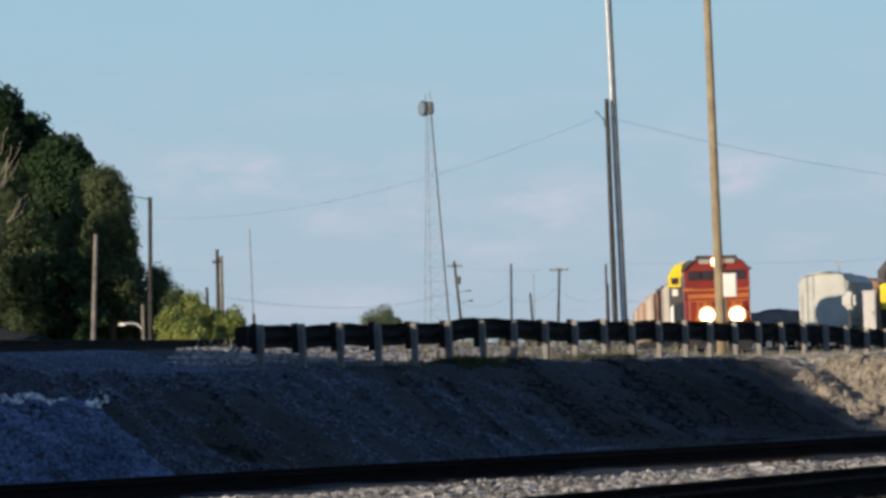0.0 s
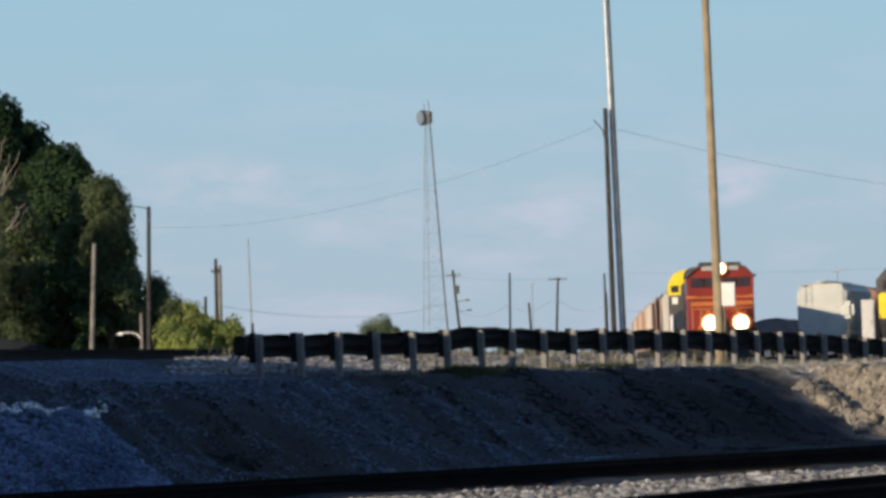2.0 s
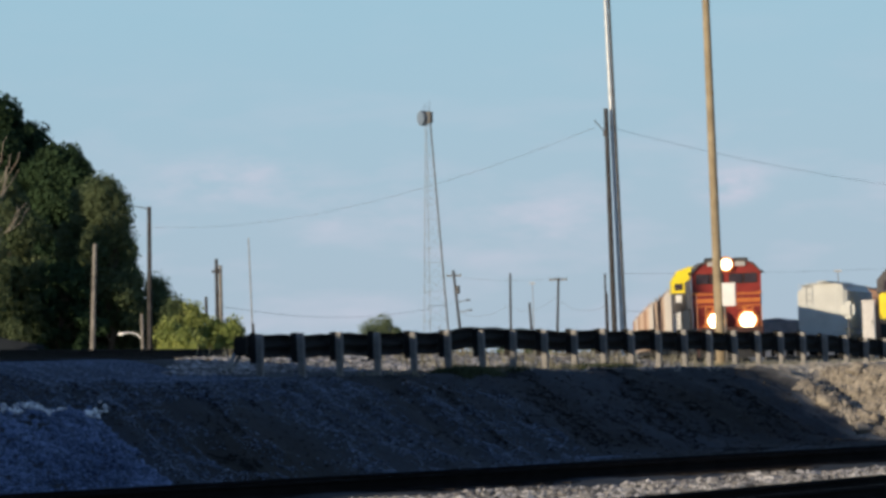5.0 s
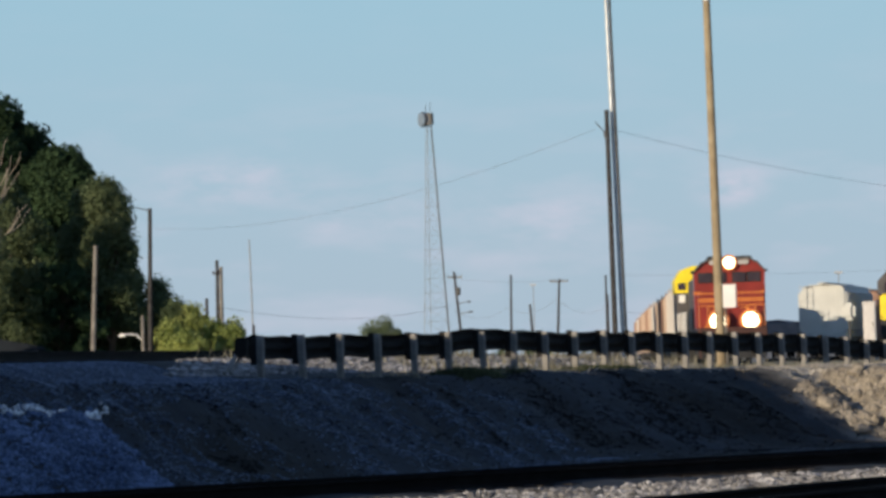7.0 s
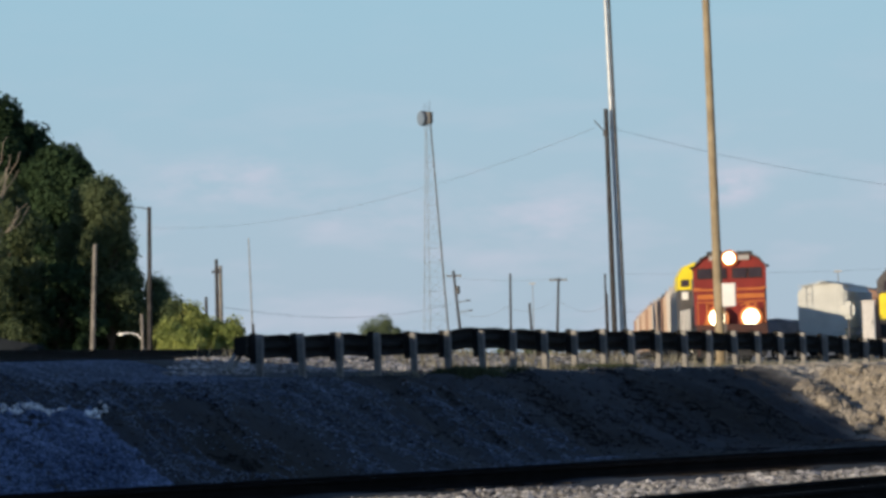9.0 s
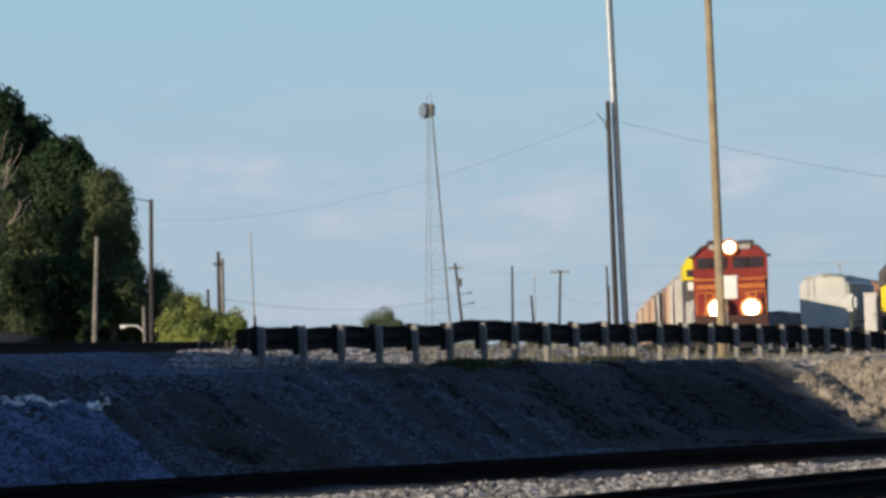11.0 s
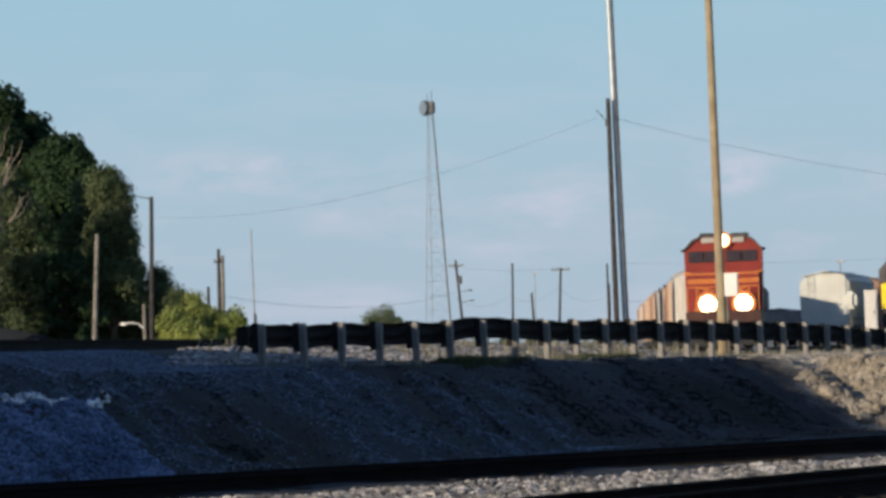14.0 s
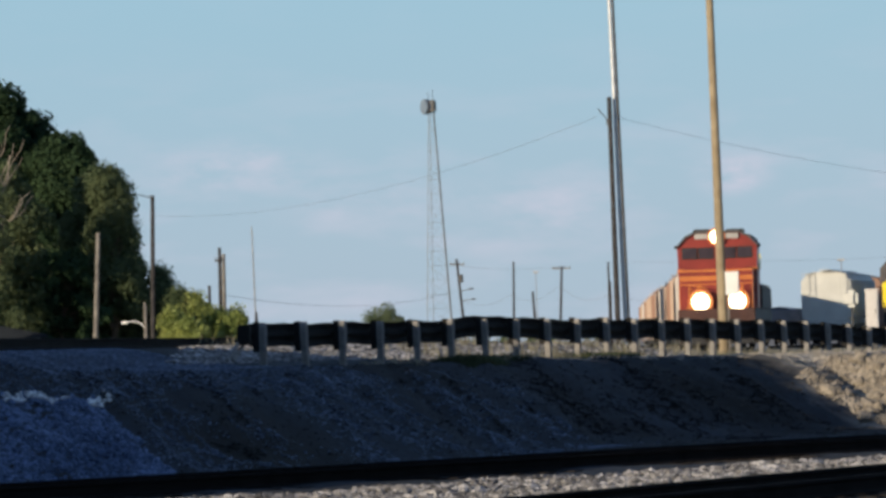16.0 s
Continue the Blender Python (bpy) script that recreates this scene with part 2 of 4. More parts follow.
def thing(name, x, y, z, rz=0.0, label="", category="", group="", kind=""):
    ob = new(name)
    ob.empty_display_size = 0.2
    ob.matrix_basis = pose(x, y, z, 0, 0, rz)
    return tagged(ob, label, category, group, kind)


def box(bm, lo, hi, bevel=0.0):
    lo, hi = Vector(lo), Vector(hi)
    got = bmesh.ops.create_cube(bm, size=1.0, matrix=Matrix.Translation((lo + hi) / 2) @ Matrix.Diagonal((*(hi - lo), 1)))
    if bevel:
        edges = list({e for v in got["verts"] for e in v.link_edges})
        bmesh.ops.bevel(bm, geom=edges, offset=bevel, segments=2, affect="EDGES")
    return bm


def tube(bm, p, q, r0, r1=None, n=10):
    p, q = Vector(p), Vector(q)
    way = q - p
    m = Matrix.Translation((p + q) / 2) @ way.to_track_quat("Z", "Y").to_matrix().to_4x4()
    bmesh.ops.create_cone(bm, cap_ends=True, segments=n, radius1=r0, radius2=r0 if r1 is None else r1, depth=way.length, matrix=m)
    return bm


def B():
    return bmesh.new()


def prism(bm, outline, lo, hi, axis="y"):
    """An outline in the plane across the axis, drawn out along it from lo to hi."""
    put = (lambda a, b, c: (a, c, b)) if axis == "y" else (lambda a, b, c: (c, a, b))
    rows = [[bm.verts.new(put(a, b, c)) for a, b in outline] for c in (lo, hi)]
    k = len(outline)
    for i in range(k):
        bm.faces.new((rows[0][i], rows[0][(i + 1) % k], rows[1][(i + 1) % k], rows[1][i]))
    bm.faces.new(rows[0][::-1]), bm.faces.new(rows[1])
    bmesh.ops.recalc_face_normals(bm, faces=bm.faces)
    return bm


def sweep(bm, section, line):
    """A closed section (side, up) carried along a line of points that runs mostly level."""
    line = [Vector(p) for p in line]
    rings = []
    for i, p in enumerate(line):
        way = (line[min(i + 1, len(line) - 1)] - line[max(i - 1, 0)])
        side = Vector((way.y, -way.x, 0)).normalized()
        rings.append([bm.verts.new(p + side * a + Vector((0, 0, b))) for a, b in section])
    k = len(section)
    for r, s in zip(rings, rings[1:]):
        for i in range(k):
            bm.faces.new((r[i], r[(i + 1) % k], s[(i + 1) % k], s[i]))
    bm.faces.new(rings[0]), bm.faces.new(rings[-1][::-1])
    bmesh.ops.recalc_face_normals(bm, faces=bm.faces)
    return bm


ICO = bmesh.new()
bmesh.ops.create_icosphere(ICO, subdivisions=1, radius=1.0)
ICO_V = np.array([v.co[:] for v in ICO.verts])
ICO_F = np.array([[v.index for v in f.verts] for f in ICO.faces])
ICO.free()


def mesh_of(name, verts, faces, material):
    me = bpy.data.meshes.new(name)
    me.from_pydata(verts.tolist(), [], faces.tolist())
    me.materials.append(material)
    me.update()
    return me


def stones(name, spots, size, rng, material, label, flat=0.7):
    """Loose angular stones at the spots, one object of uncounted pieces."""
    n = len(spots)
    r = size * (0.55 + 0.9 * rng.random((n, 1, 1)) ** 2)
    v = ICO_V[None] * (0.65 + 0.7 * rng.random((n, 12, 1))) * r
    v = v * (0.7 + 0.6 * rng.random((n, 1, 3)))
    a = rng.random((n, 1)) * 6.283
    x, y = v[..., 0] * np.cos(a) - v[..., 1] * np.sin(a), v[..., 0] * np.sin(a) + v[..., 1] * np.cos(a)
    v = np.stack([x, y, v[..., 2] * flat], -1) + spots[:, None, :]
    f = ICO_F[None] + 12 * np.arange(n)[:, None, None]
    return tagged(new(name, mesh_of(name, v.reshape(-1, 3), f.reshape(-1, 3), material)), label, "gravel", kind="stuff")


# ---------------------------------------------------------------- the ground
G0, GD, GN = np.array((-3.03, 84.5)), np.array((0.359, 0.933)), np.array((0.933, -0.359))   # crash barrier line
A0, AD, AN = np.array((-5.2, 59.3)), np.array((0.668, 0.744)), np.array((0.744, -0.668))     # near track


# the main line, from its far end to the near end: x, y, height of the rail's foot
MAIN = [(23.90, 600, 1.23), (20.70, 498, 1.23), (16.68, 365, 1.23), (15.21, 310, 1.15), (14.18, 280, 1.08), (13.55, 261, 1.06), (13.40, 249, 1.06),
        (13.25, 235.7, 1.09), (12.99, 227.5, 1.13), (12.61, 219, 1.17), (12.12, 211.5, 1.21), (11.44, 204.5, 1.24), (10.77, 199, 1.25),
        (8.42, 182, 1.30), (4.20, 155, 1.45), (-0.40, 128, 1.68), (-4.40, 106, 1.80), (-7.40, 86, 1.82), (-9.50, 66, 1.82)]


def lumps(x, y, s):
    return (np.sin(x * s + 1.3) * np.cos(y * s * 0.83 + 0.4) + 0.5 * np.sin(x * s * 2.3 + y * s * 1.9)
            + 0.3 * np.sin(x * s * 4.7 - y * s * 3.9 + 2.0))


def bank_brow(a):
    return np.interp(a, (9, 14, 18, 21, 26), (0.35, 0.65, 1.2, 2.1, 3.0))


def spur_foot(d):
    return np.maximum(21.5 - 0.52 * d, 13.0)


def ground_z(x, y):
    x, y = np.asarray(x, float), np.asarray(y, float)
    d = (x - G0[0]) * GN[0] + (y - G0[1]) * GN[1]
    a = (x - G0[0]) * GD[0] + (y - G0[1]) * GD[1]
    top = np.interp(a, (-40, 0, 14, 22, 29, 36, 60, 110, 160, 700), (1.5, 1.37, 1.35, 1.28, 1.22, 1.05, 1.05, 1.1, 1.12, 1.1)) + np.interp(y, (540, 660), (0.0, 1.7))
    rise = np.clip((-d - 0.3) / 4.0, 0, 1)
    top = top + 0.40 * rise * rise * (3 - 2 * rise) * np.interp(a, (-40, 24, 50), (1, 1, 0))
    # the bed of the main line rises from the terrace
    my, mx, mz = ([p[k] for p in MAIN[::-1]] for k in (1, 0, 2))
    on = np.exp(-((x - np.interp(y, my, mx)) / 2.2) ** 6) * (y > 60) * (y < 620)
    top = top * (1 - on) + on * (np.interp(y, my, mz) - 0.03)
    dn = (x - A0[0]) * AN[0] + (y - A0[1]) * AN[1]
    low = np.interp(dn, (-9, -5, -2.2, -1.0, 40), (-0.22, -0.22, -0.06, 0.0, 0.0)) + 0.03 * lumps(x, y, 0.9)
    run = np.interp(a, (-20, 0, 14, 22, 28, 34, 42), (2.6, 2.8, 3.2, 4.4, 7.0, 10.5, 13))
    brow = bank_brow(a)
    u = np.clip((d - brow) / run, 0, 1)
    ramp = u * u * (3 - 2 * u) * 0.35 + u * 0.65
    near = np.exp(-((d - brow - run / 2) / (run * 0.6)) ** 4)
    z = top * (1 - ramp) + low * ramp + near * (0.06 * lumps(x, y, 1.7) + 0.032 * lumps(x, y, 4.3))
    # a spur at the far half, its rocky face turned back along the bank
    foot = spur_foot(d) + 0.3 * np.sin(d * 1.3) + 0.2 * lumps(x, y, 1.1)
    face = np.clip((a - foot) / 2.7, 0, 1)
    face = face * face * (3 - 2 * face) * 0.5 + face * 0.5
    spur = low + (top - 0.06 - 0.012 * d - low) * face + 0.05 * lumps(x, y, 2.6) * np.exp(-((a - foot - 1.0) / 2.0) ** 2)
    z = np.where((d > 0.35) & (d < 60), np.maximum(z, spur), z)
    # a heap of tipped stone leaning on the near end of the bank
    heap = 0.98 - np.maximum(0, d - 1.15) * 0.62 - np.maximum(0, a + 8.6 + 0.62 * d) * 0.9 - np.maximum(0, 1.1 - d) * 0.3 + 0.03 * lumps(x, y, 2.1)
    heap = np.where(a > -30, heap, -9)
    return np.maximum(z, heap)


def spaced(lo, hi, step, out_lo, out_hi, grow=1.16):
    mid = np.arange(lo, hi + step / 2, step)
    left, right, s = [], [], step
    while (left[-1] if left else lo) > out_lo or (right[-1] if right else hi) < out_hi:
        s *= grow
        left.append((left[-1] if left else lo) - s)
        right.append((right[-1] if right else hi) + s)
    left = [v for v in left if v > out_lo * 1.2 - 1]
    right = [v for v in right if v < out_hi * 1.2 + 1]
    return np.array(left[::-1] + mid.tolist() + right)


def build_ground():
    xs, ys = spaced(-14, 18, 0.16, -3500, 3500), spaced(44, 128, 0.3, -3500, 4600)
    gx, gy = np.meshgrid(xs, ys)
    v = np.stack([gx, gy, ground_z(gx, gy)], -1).reshape(-1, 3)
    w = len(xs)
    i = (np.arange(len(ys) - 1)[:, None] * w + np.arange(w - 1)[None]).reshape(-1)
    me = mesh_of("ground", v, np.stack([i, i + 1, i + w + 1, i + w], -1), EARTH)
    for p in me.polygons:
        p.use_smooth = True
    tagged(new("ground", me), "brown-grey earth of a rail yard with a bank, coloured dark on its shaded side", "ground", kind="structure")


def scatter(n, x0, x1, y0, y1, rng, keep, lift=0.0):
    x, y = x0 + (x1 - x0) * rng.random(n), y0 + (y1 - y0) * rng.random(n)
    d = (x - G0[0]) * GN[0] + (y - G0[1]) * GN[1]
    a = (x - G0[0]) * GD[0] + (y - G0[1]) * GD[1]
    dn = (x - A0[0]) * AN[0] + (y - A0[1]) * AN[1]
    ok = keep(x, y, d, a, dn)
    x, y = x[ok], y[ok]
    return np.stack([x, y, ground_z(x, y) + lift], -1)


def strewn(n, a0, a1, d0, d1, rng, lift=0.0):
    """Spots strewn over a strip along the barrier."""
    a, d = a0 + (a1 - a0) * rng.random(n), d0 + (d1 - d0) * rng.random(n)
    x, y = G0[0] + GD[0] * a + GN[0] * d, G0[1] + GD[1] * a + GN[1] * d
    return np.stack([x, y, ground_z(x, y) + lift], -1)


def on_face(spots):
    """Moves spots given by their way up the spur's face to that face."""
    x, y = spots[:, 0], spots[:, 1]
    d = (x - G0[0]) * GN[0] + (y - G0[1]) * GN[1]
    up = spur_foot(d)
    x, y = x + GD[0] * up, y + GD[1] * up
    return np.stack([x, y, ground_z(x, y)], -1)


def in_heap(x, y):
    d = (x - G0[0]) * GN[0] + (y - G0[1]) * GN[1]
    a = (x - G0[0]) * GD[0] + (y - G0[1]) * GD[1]
    return (d > 0.95) & (d < 4.2) & (a < -8.1 - 0.55 * d) & (a > -22)


def dark_run(a, d):
    return np.exp(-((d - 2.2) / 0.42) ** 2 - ((a + 6.5 + 0.25 * np.sin(d * 7)) / 0.3) ** 2)


def build_gravel():
    rng = np.random.default_rng(3)
    s = scatter(66000, -7, 9, 46, 78, rng, lambda x, y, d, a, dn: (dn > 4.3 + 0.5 * rng.random(len(x))) & (dn < 13) & (np.abs(x) < y * 0.1 + 0.6) & (0.89 * (x - 1.24) - 0.456 * (y - 46.355) < -0.6))
    stones("yard_ballast", s, 0.043, rng, STONE, "pale grey crushed stone ballast between the near tracks")
    # dark stones only on the shaded side, deepening the shade by their colour
    s = scatter(34000, -7, 14, 72, 118, rng, lambda x, y, d, a, dn: (d > 0.1) & (d < 8) & (a < spur_foot(d) - 0.5 + rng.random(len(x))) & ~in_heap(x, y) & (dark_run(a, d) < 0.3))
    stones("bank_shade_slag", s, 0.03, rng, SHADESLAG, "dark slag stones on the bank's face, its shade in their colour", 0.4)
    s = scatter(80000, -10, -3.0, 62, 80, rng, lambda x, y, d, a, dn: in_heap(x, y))
    stones("heaped_stone", s, 0.036, rng, BLUESTONE, "blue-grey crushed stone tipped in a heap", 0.8)
    s = strewn(60000, -14, 10, 0.7, 4.2, rng)
    a = (s[:, 0] - G0[0]) * GD[0] + (s[:, 1] - G0[1]) * GD[1]
    d = (s[:, 0] - G0[0]) * GN[0] + (s[:, 1] - G0[1]) * GN[1]
    thick = lumps(s[:, 0] + 3, s[:, 1], 0.8) + 0.5 * lumps(s[:, 0], s[:, 1], 3.1) + np.interp(a, (-2, 3, 6, 10), (0.5, 0.3, -0.3, -1.2))
    s = s[(thick > -0.3 + 1.5 * rng.random(len(s))) & (dark_run(a, d) < 0.3) & (np.abs(d - 0.66) > 0.09)]
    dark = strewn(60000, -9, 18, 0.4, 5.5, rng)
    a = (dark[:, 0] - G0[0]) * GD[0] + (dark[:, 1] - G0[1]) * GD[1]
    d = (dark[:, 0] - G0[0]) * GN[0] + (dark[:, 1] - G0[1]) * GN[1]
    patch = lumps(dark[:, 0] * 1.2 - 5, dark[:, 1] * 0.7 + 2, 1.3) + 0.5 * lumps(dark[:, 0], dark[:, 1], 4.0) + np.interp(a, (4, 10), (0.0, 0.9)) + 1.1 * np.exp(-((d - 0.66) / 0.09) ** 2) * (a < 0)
    # a band of near-black stones down the face, the ground itself unchanged
    patch = patch + 4.0 * dark_run(a, d)
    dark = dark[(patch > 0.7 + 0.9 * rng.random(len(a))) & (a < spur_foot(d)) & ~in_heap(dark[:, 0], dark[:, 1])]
    stones("dark_stones", dark, 0.026, rng, DARKSTONE, "near-black stones lying in patches on the bank", 0.4)
    s = np.concatenate([s[~in_heap(s[:, 0], s[:, 1])], strewn(70000, -22, 2, -4.5, 1.0, rng)])
    stones("strewn_stone", s, 0.022, rng, STREWN, "blue-grey crushed stone strewn thinly down the bank", 0.5)
    s = scatter(24000, -9, -4.2, 66, 79, rng, lambda x, y, d, a, dn: (np.abs(d - 1.10) < 0.06 + 0.04 * np.sin(a * 2.3 + 1.5)) & (a < -8.4) & (np.sin(a * 2.3 + 1.5) > -0.8), 0.045)
    stones("brow_stones", s, 0.033, rng, BROWSTONE, "white crushed stone along the heap's brow", 0.8)
    s = np.concatenate([strewn(34000, -5.0, 22, -6.5, 0.15, rng), strewn(7000, 22, 44, -6.5, 0.2, rng), strewn(28000, 4, 50, -12.5, -6.5, rng)])
    # pale stones trimmed to the sunlit strip; dark earth stands for shade beside it
    s = s[(s[:, 0] > -4.7 + 0.9 * rng.random(len(s)) ** 2) & ((s[:, 0] - G0[0]) * GN[0] + (s[:, 1] - G0[1]) * GN[1] < np.interp(s[:, 1], (92, 97, 101), (-1.9, -1.3, 0.2)) + 0.35 * rng.random(len(s)))]
    stones("terrace_gravel", s, 0.048, rng, STONE, "pale sunlit ballast on the terrace behind the barrier", 0.6)
    s = on_face(strewn(10000, 0, 2.6, 3.2, 10, rng))
    shoulder = strewn(21000, 11, 36, 0.1, 3.1, rng)
    d = (shoulder[:, 0] - G0[0]) * GN[0] + (shoulder[:, 1] - G0[1]) * GN[1]
    a = (shoulder[:, 0] - G0[0]) * GD[0] + (shoulder[:, 1] - G0[1]) * GD[1]
    shoulder = np.concatenate([shoulder[d < bank_brow(a) + 0.25 * rng.random(len(d)) - 0.1], on_face(strewn(14000, 0.6, 5.0, 0.9, 4.5, rng))])
    # stones paler than the soil to put sunlight on the shoulder by colour
    stones("shoulder_gravel", shoulder, 0.022, rng, SUNDIRT, "tan gravel on the shoulder below the barrier, sunlight in its pale colour", 0.6)
    stones("rubble", s, 0.05, rng, BOULDER, "tan broken rock rubble on the bank", 0.8)


def boulder_mesh(seed):
    rng = np.random.default_rng(seed)
    bm = bmesh.new()
    bmesh.ops.create_icosphere(bm, subdivisions=2, radius=1.0)
    for v in bm.verts:
        v.co *= 0.75 + 0.45 * noise.noise(v.co * 1.3 + Vector((seed * 7.1, 0, 0)))
        v.co.z *= 0.75
    for k in range(5):
        nrm = Vector(rng.normal(size=3)).normalized()
        for v in bm.verts:
            over = v.co.dot(nrm) - 0.55
            if over > 0:
                v.co -= nrm * over
    me = bpy.data.meshes.new("boulder")
    bm.to_mesh(me)
    bm.free()
    me.materials.append(BOULDER)
    return me


def build_boulders():
    rng = np.random.default_rng(11)
    shapes = [boulder_mesh(i) for i in range(6)]
    s = on_face(strewn(230, 0.0, 2.1, 3.8, 10.0, rng))
    for k, p in enumerate(s):
        ob = new("boulder", shapes[k % 6])
        r = 0.09 + 0.24 * rng.random() ** 1.7
        ob.matrix_basis = Matrix.Translation(Vector(p) + Vector((0, 0, r * 0.1))) @ Euler(rng.random(3) * 6).to_matrix().to_4x4() @ Matrix.Diagonal((r, r, r, 1))
        tagged(ob, "tan angular boulder bedded in the bank", "rock", "riprap boulders")


# ---------------------------------------------------------------- tracks
RAIL = [(-0.07, 0), (0.07, 0), (0.07, 0.012), (0.012, 0.03), (0.012, 0.13), (0.037, 0.14), (0.037, 0.175), (-0.037, 0.175), (-0.037, 0.14),
        (-0.012, 0.13), (-0.012, 0.03), (-0.07, 0.012)]
def smooth_line(points, step):
    p = np.array(points, float)
    s = np.concatenate([[0], np.cumsum(np.linalg.norm(np.diff(p[:, :2], axis=0), axis=1))])
    q = np.arange(0, s[-1], step)
    out = np.stack([np.interp(q, s, p[:, k]) for k in range(3)], -1)
    k = max(3, int(9 / step) | 1)
    pad = np.concatenate([out[:1] + (out[:1] - out[k // 2:0:-1]) * 1.0, out, out[-1:] + (out[-1:] - out[-2:-k // 2 - 1:-1])])
    return np.stack([np.convolve(pad[:, j], np.ones(k) / k, "valid") for j in range(3)], -1)


def build_track(line, label, ties=True, tie_step=0.55, tie_range=(0, 1e9)):
    """Two rails on sleepers along a line of points at the rails' foot."""
    track = thing("railway_track", 0, 0, 0, 0, label, "track", "yard tracks")
    line = [Vector(p) for p in line]
    for sgn in (-1, 1):
        off = []
        for i, p in enumerate(line):
            way = line[min(i + 1, len(line) - 1)] - line[max(i - 1, 0)]
            off.append(p + Vector((way.y, -way.x, 0)).normalized() * 0.755 * sgn)
        part("rail", sweep(B(), RAIL, off), SHADERUST, track)
    if ties:
        me = bpy.data.meshes.new("sleeper")
        bm = box(B(), (-1.3, -0.11, -0.17), (1.3, 0.11, -0.005), 0.015)
        bm.to_mesh(me)
        bm.free()
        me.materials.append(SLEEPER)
        run = 0.0
        for p, q in zip(line, line[1:]):
            n = (q - p).length
            while run < n:
                at = p + (q - p) * (run / n)
                if tie_range[0] < at.y < tie_range[1]:
                    ob = new("sleeper", me)
                    ob.parent = track
                    ob.matrix_basis = Matrix.Translation(at) @ Matrix.Rotation(math.atan2(q.y - p.y, q.x - p.x) - math.pi / 2, 4, "Z")
                run += tie_step
            run -= n
    return track


# ---------------------------------------------------------------- crash barrier
def barrier_top(a):
    return float(np.interp(a, (-6, 0, 6, 12, 18, 22, 29, 33, 36, 45), (2.10, 2.11, 2.115, 2.12, 2.10, 2.06, 2.0, 1.91, 1.81, 1.70)))


def beam_rise(a):
    """Knocked and sagging lengths of the beam, one of them pushed up."""
    up = min(1.0, max(0.0, (a - 8.9) / 0.7)) * min(1.0, max(0.0, (14.2 - a) / 1.8))
    return 0.014 * math.sin(a * 1.9) + 0.012 * math.sin(a * 4.3 + 1) + 0.065 * up


def build_barrier():
    rail = thing("crash_barrier", -3.03, 84.5, 1.37, 0, "weathered steel crash barrier, shade in its colour, on square wooden posts along the bank", "barrier")
    origin = Vector((-3.03, 84.5, 1.37))

    def along(k):
        return 0.134 + 1.761 * k - 0.0026 * k * k
    rng = random.Random(5)
    for k in range(0, 26):
        a = along(k)
        x, y = G0 + GD * a
        top = barrier_top(a)
        foot = float(ground_z(x, y)) - 0.25
        bm = box(B(), (-0.045, -0.06, foot - top), (0.062, 0.06, 0.0 + rng.uniform(0, 0.03)), 0.012)
        post = part("post", bm, POSTWOOD, rail)
        post.matrix_basis = Matrix.Translation(Vector((x, y, top)) - origin) @ Euler((radians(rng.uniform(-1, 1)), radians(rng.uniform(-1.2, 1.2)), radians(-21 + rng.uniform(-3, 3)))).to_matrix().to_4x4()
        block = part("block", box(B(), (-0.16, -0.05, -0.47), (-0.049, 0.05, 0.035), 0.01), SHADEZINC, rail)
        block.matrix_basis = post.matrix_basis
    wave = [(a, b * 1.25) for a, b in ((0.0, 0.0), (-0.02, -0.01), (-0.075, -0.05), (-0.08, -0.085), (-0.02, -0.135), (-0.012, -0.155), (-0.02, -0.175),
                                       (-0.08, -0.225), (-0.075, -0.26), (-0.02, -0.30), (0.0, -0.312))]
    section = [(-0.165 + a, b) for a, b in wave] + [(-0.170 + a - 0.004, b) for a, b in wave[::-1]]
    for k in range(0, 25, 2):
        line = []
        for j in range(9):
            a = along(k + j / 4) + (0.12 if j == 8 else -0.12 if j == 0 else 0)
            x, y = G0 + GD * a
            line.append(Vector((x, y, barrier_top(a) + beam_rise(a))) - origin)
        part("beam", sweep(B(), section, line), SHADEZINC, rail)
    # the near end: a flared shoe and a raking stay
    bm = B()
    tube(bm, (-0.22, -0.35, 0.62), (-0.50, -1.15, 0.15), 0.035, 0.035, 8)
    tube(bm, (-0.22, -0.35, 0.45), (-0.42, -0.9, 0.15), 0.03, 0.03, 8)
    part("stay", bm, POSTWOOD, rail)
    shoe = part("end_shoe", box(B(), (-0.34, -0.75, 0.40), (-0.14, -0.10, 0.73), 0.03), SHADEZINC, rail)


# ---------------------------------------------------------------- poles and wires
def pole_thing(name, x, y, top, r, material, label, lean=0.0, parent_z=None, group="poles"):
    z = float(ground_z(x, y)) - 0.2
    p = thing(name, x, y, z, 0, label, "pole", group)
    part("shaft", tube(B(), (0, 0, 0), (lean, 0, top - z), r * 1.15, r * 0.85, 12), material, p, smooth=False)
    return p


def cross_arm(p, h, half, material=GREYWOOD, x=0.0):
    bm = box(B(), (-half, -0.06, -0.06), (half, 0.06, 0.06), 0.01)
    arm = part("cross_arm", bm, material, p)
    arm.matrix_basis = Matrix.Translation((x, 0.14, h))
    for at in (-half * 0.9, -half * 0.35, half * 0.35, half * 0.9):
        part("insulator", tube(B(), (at, 0, 0.06), (at, 0, 0.2), 0.045, 0.03, 8), DARKSTEEL, arm)


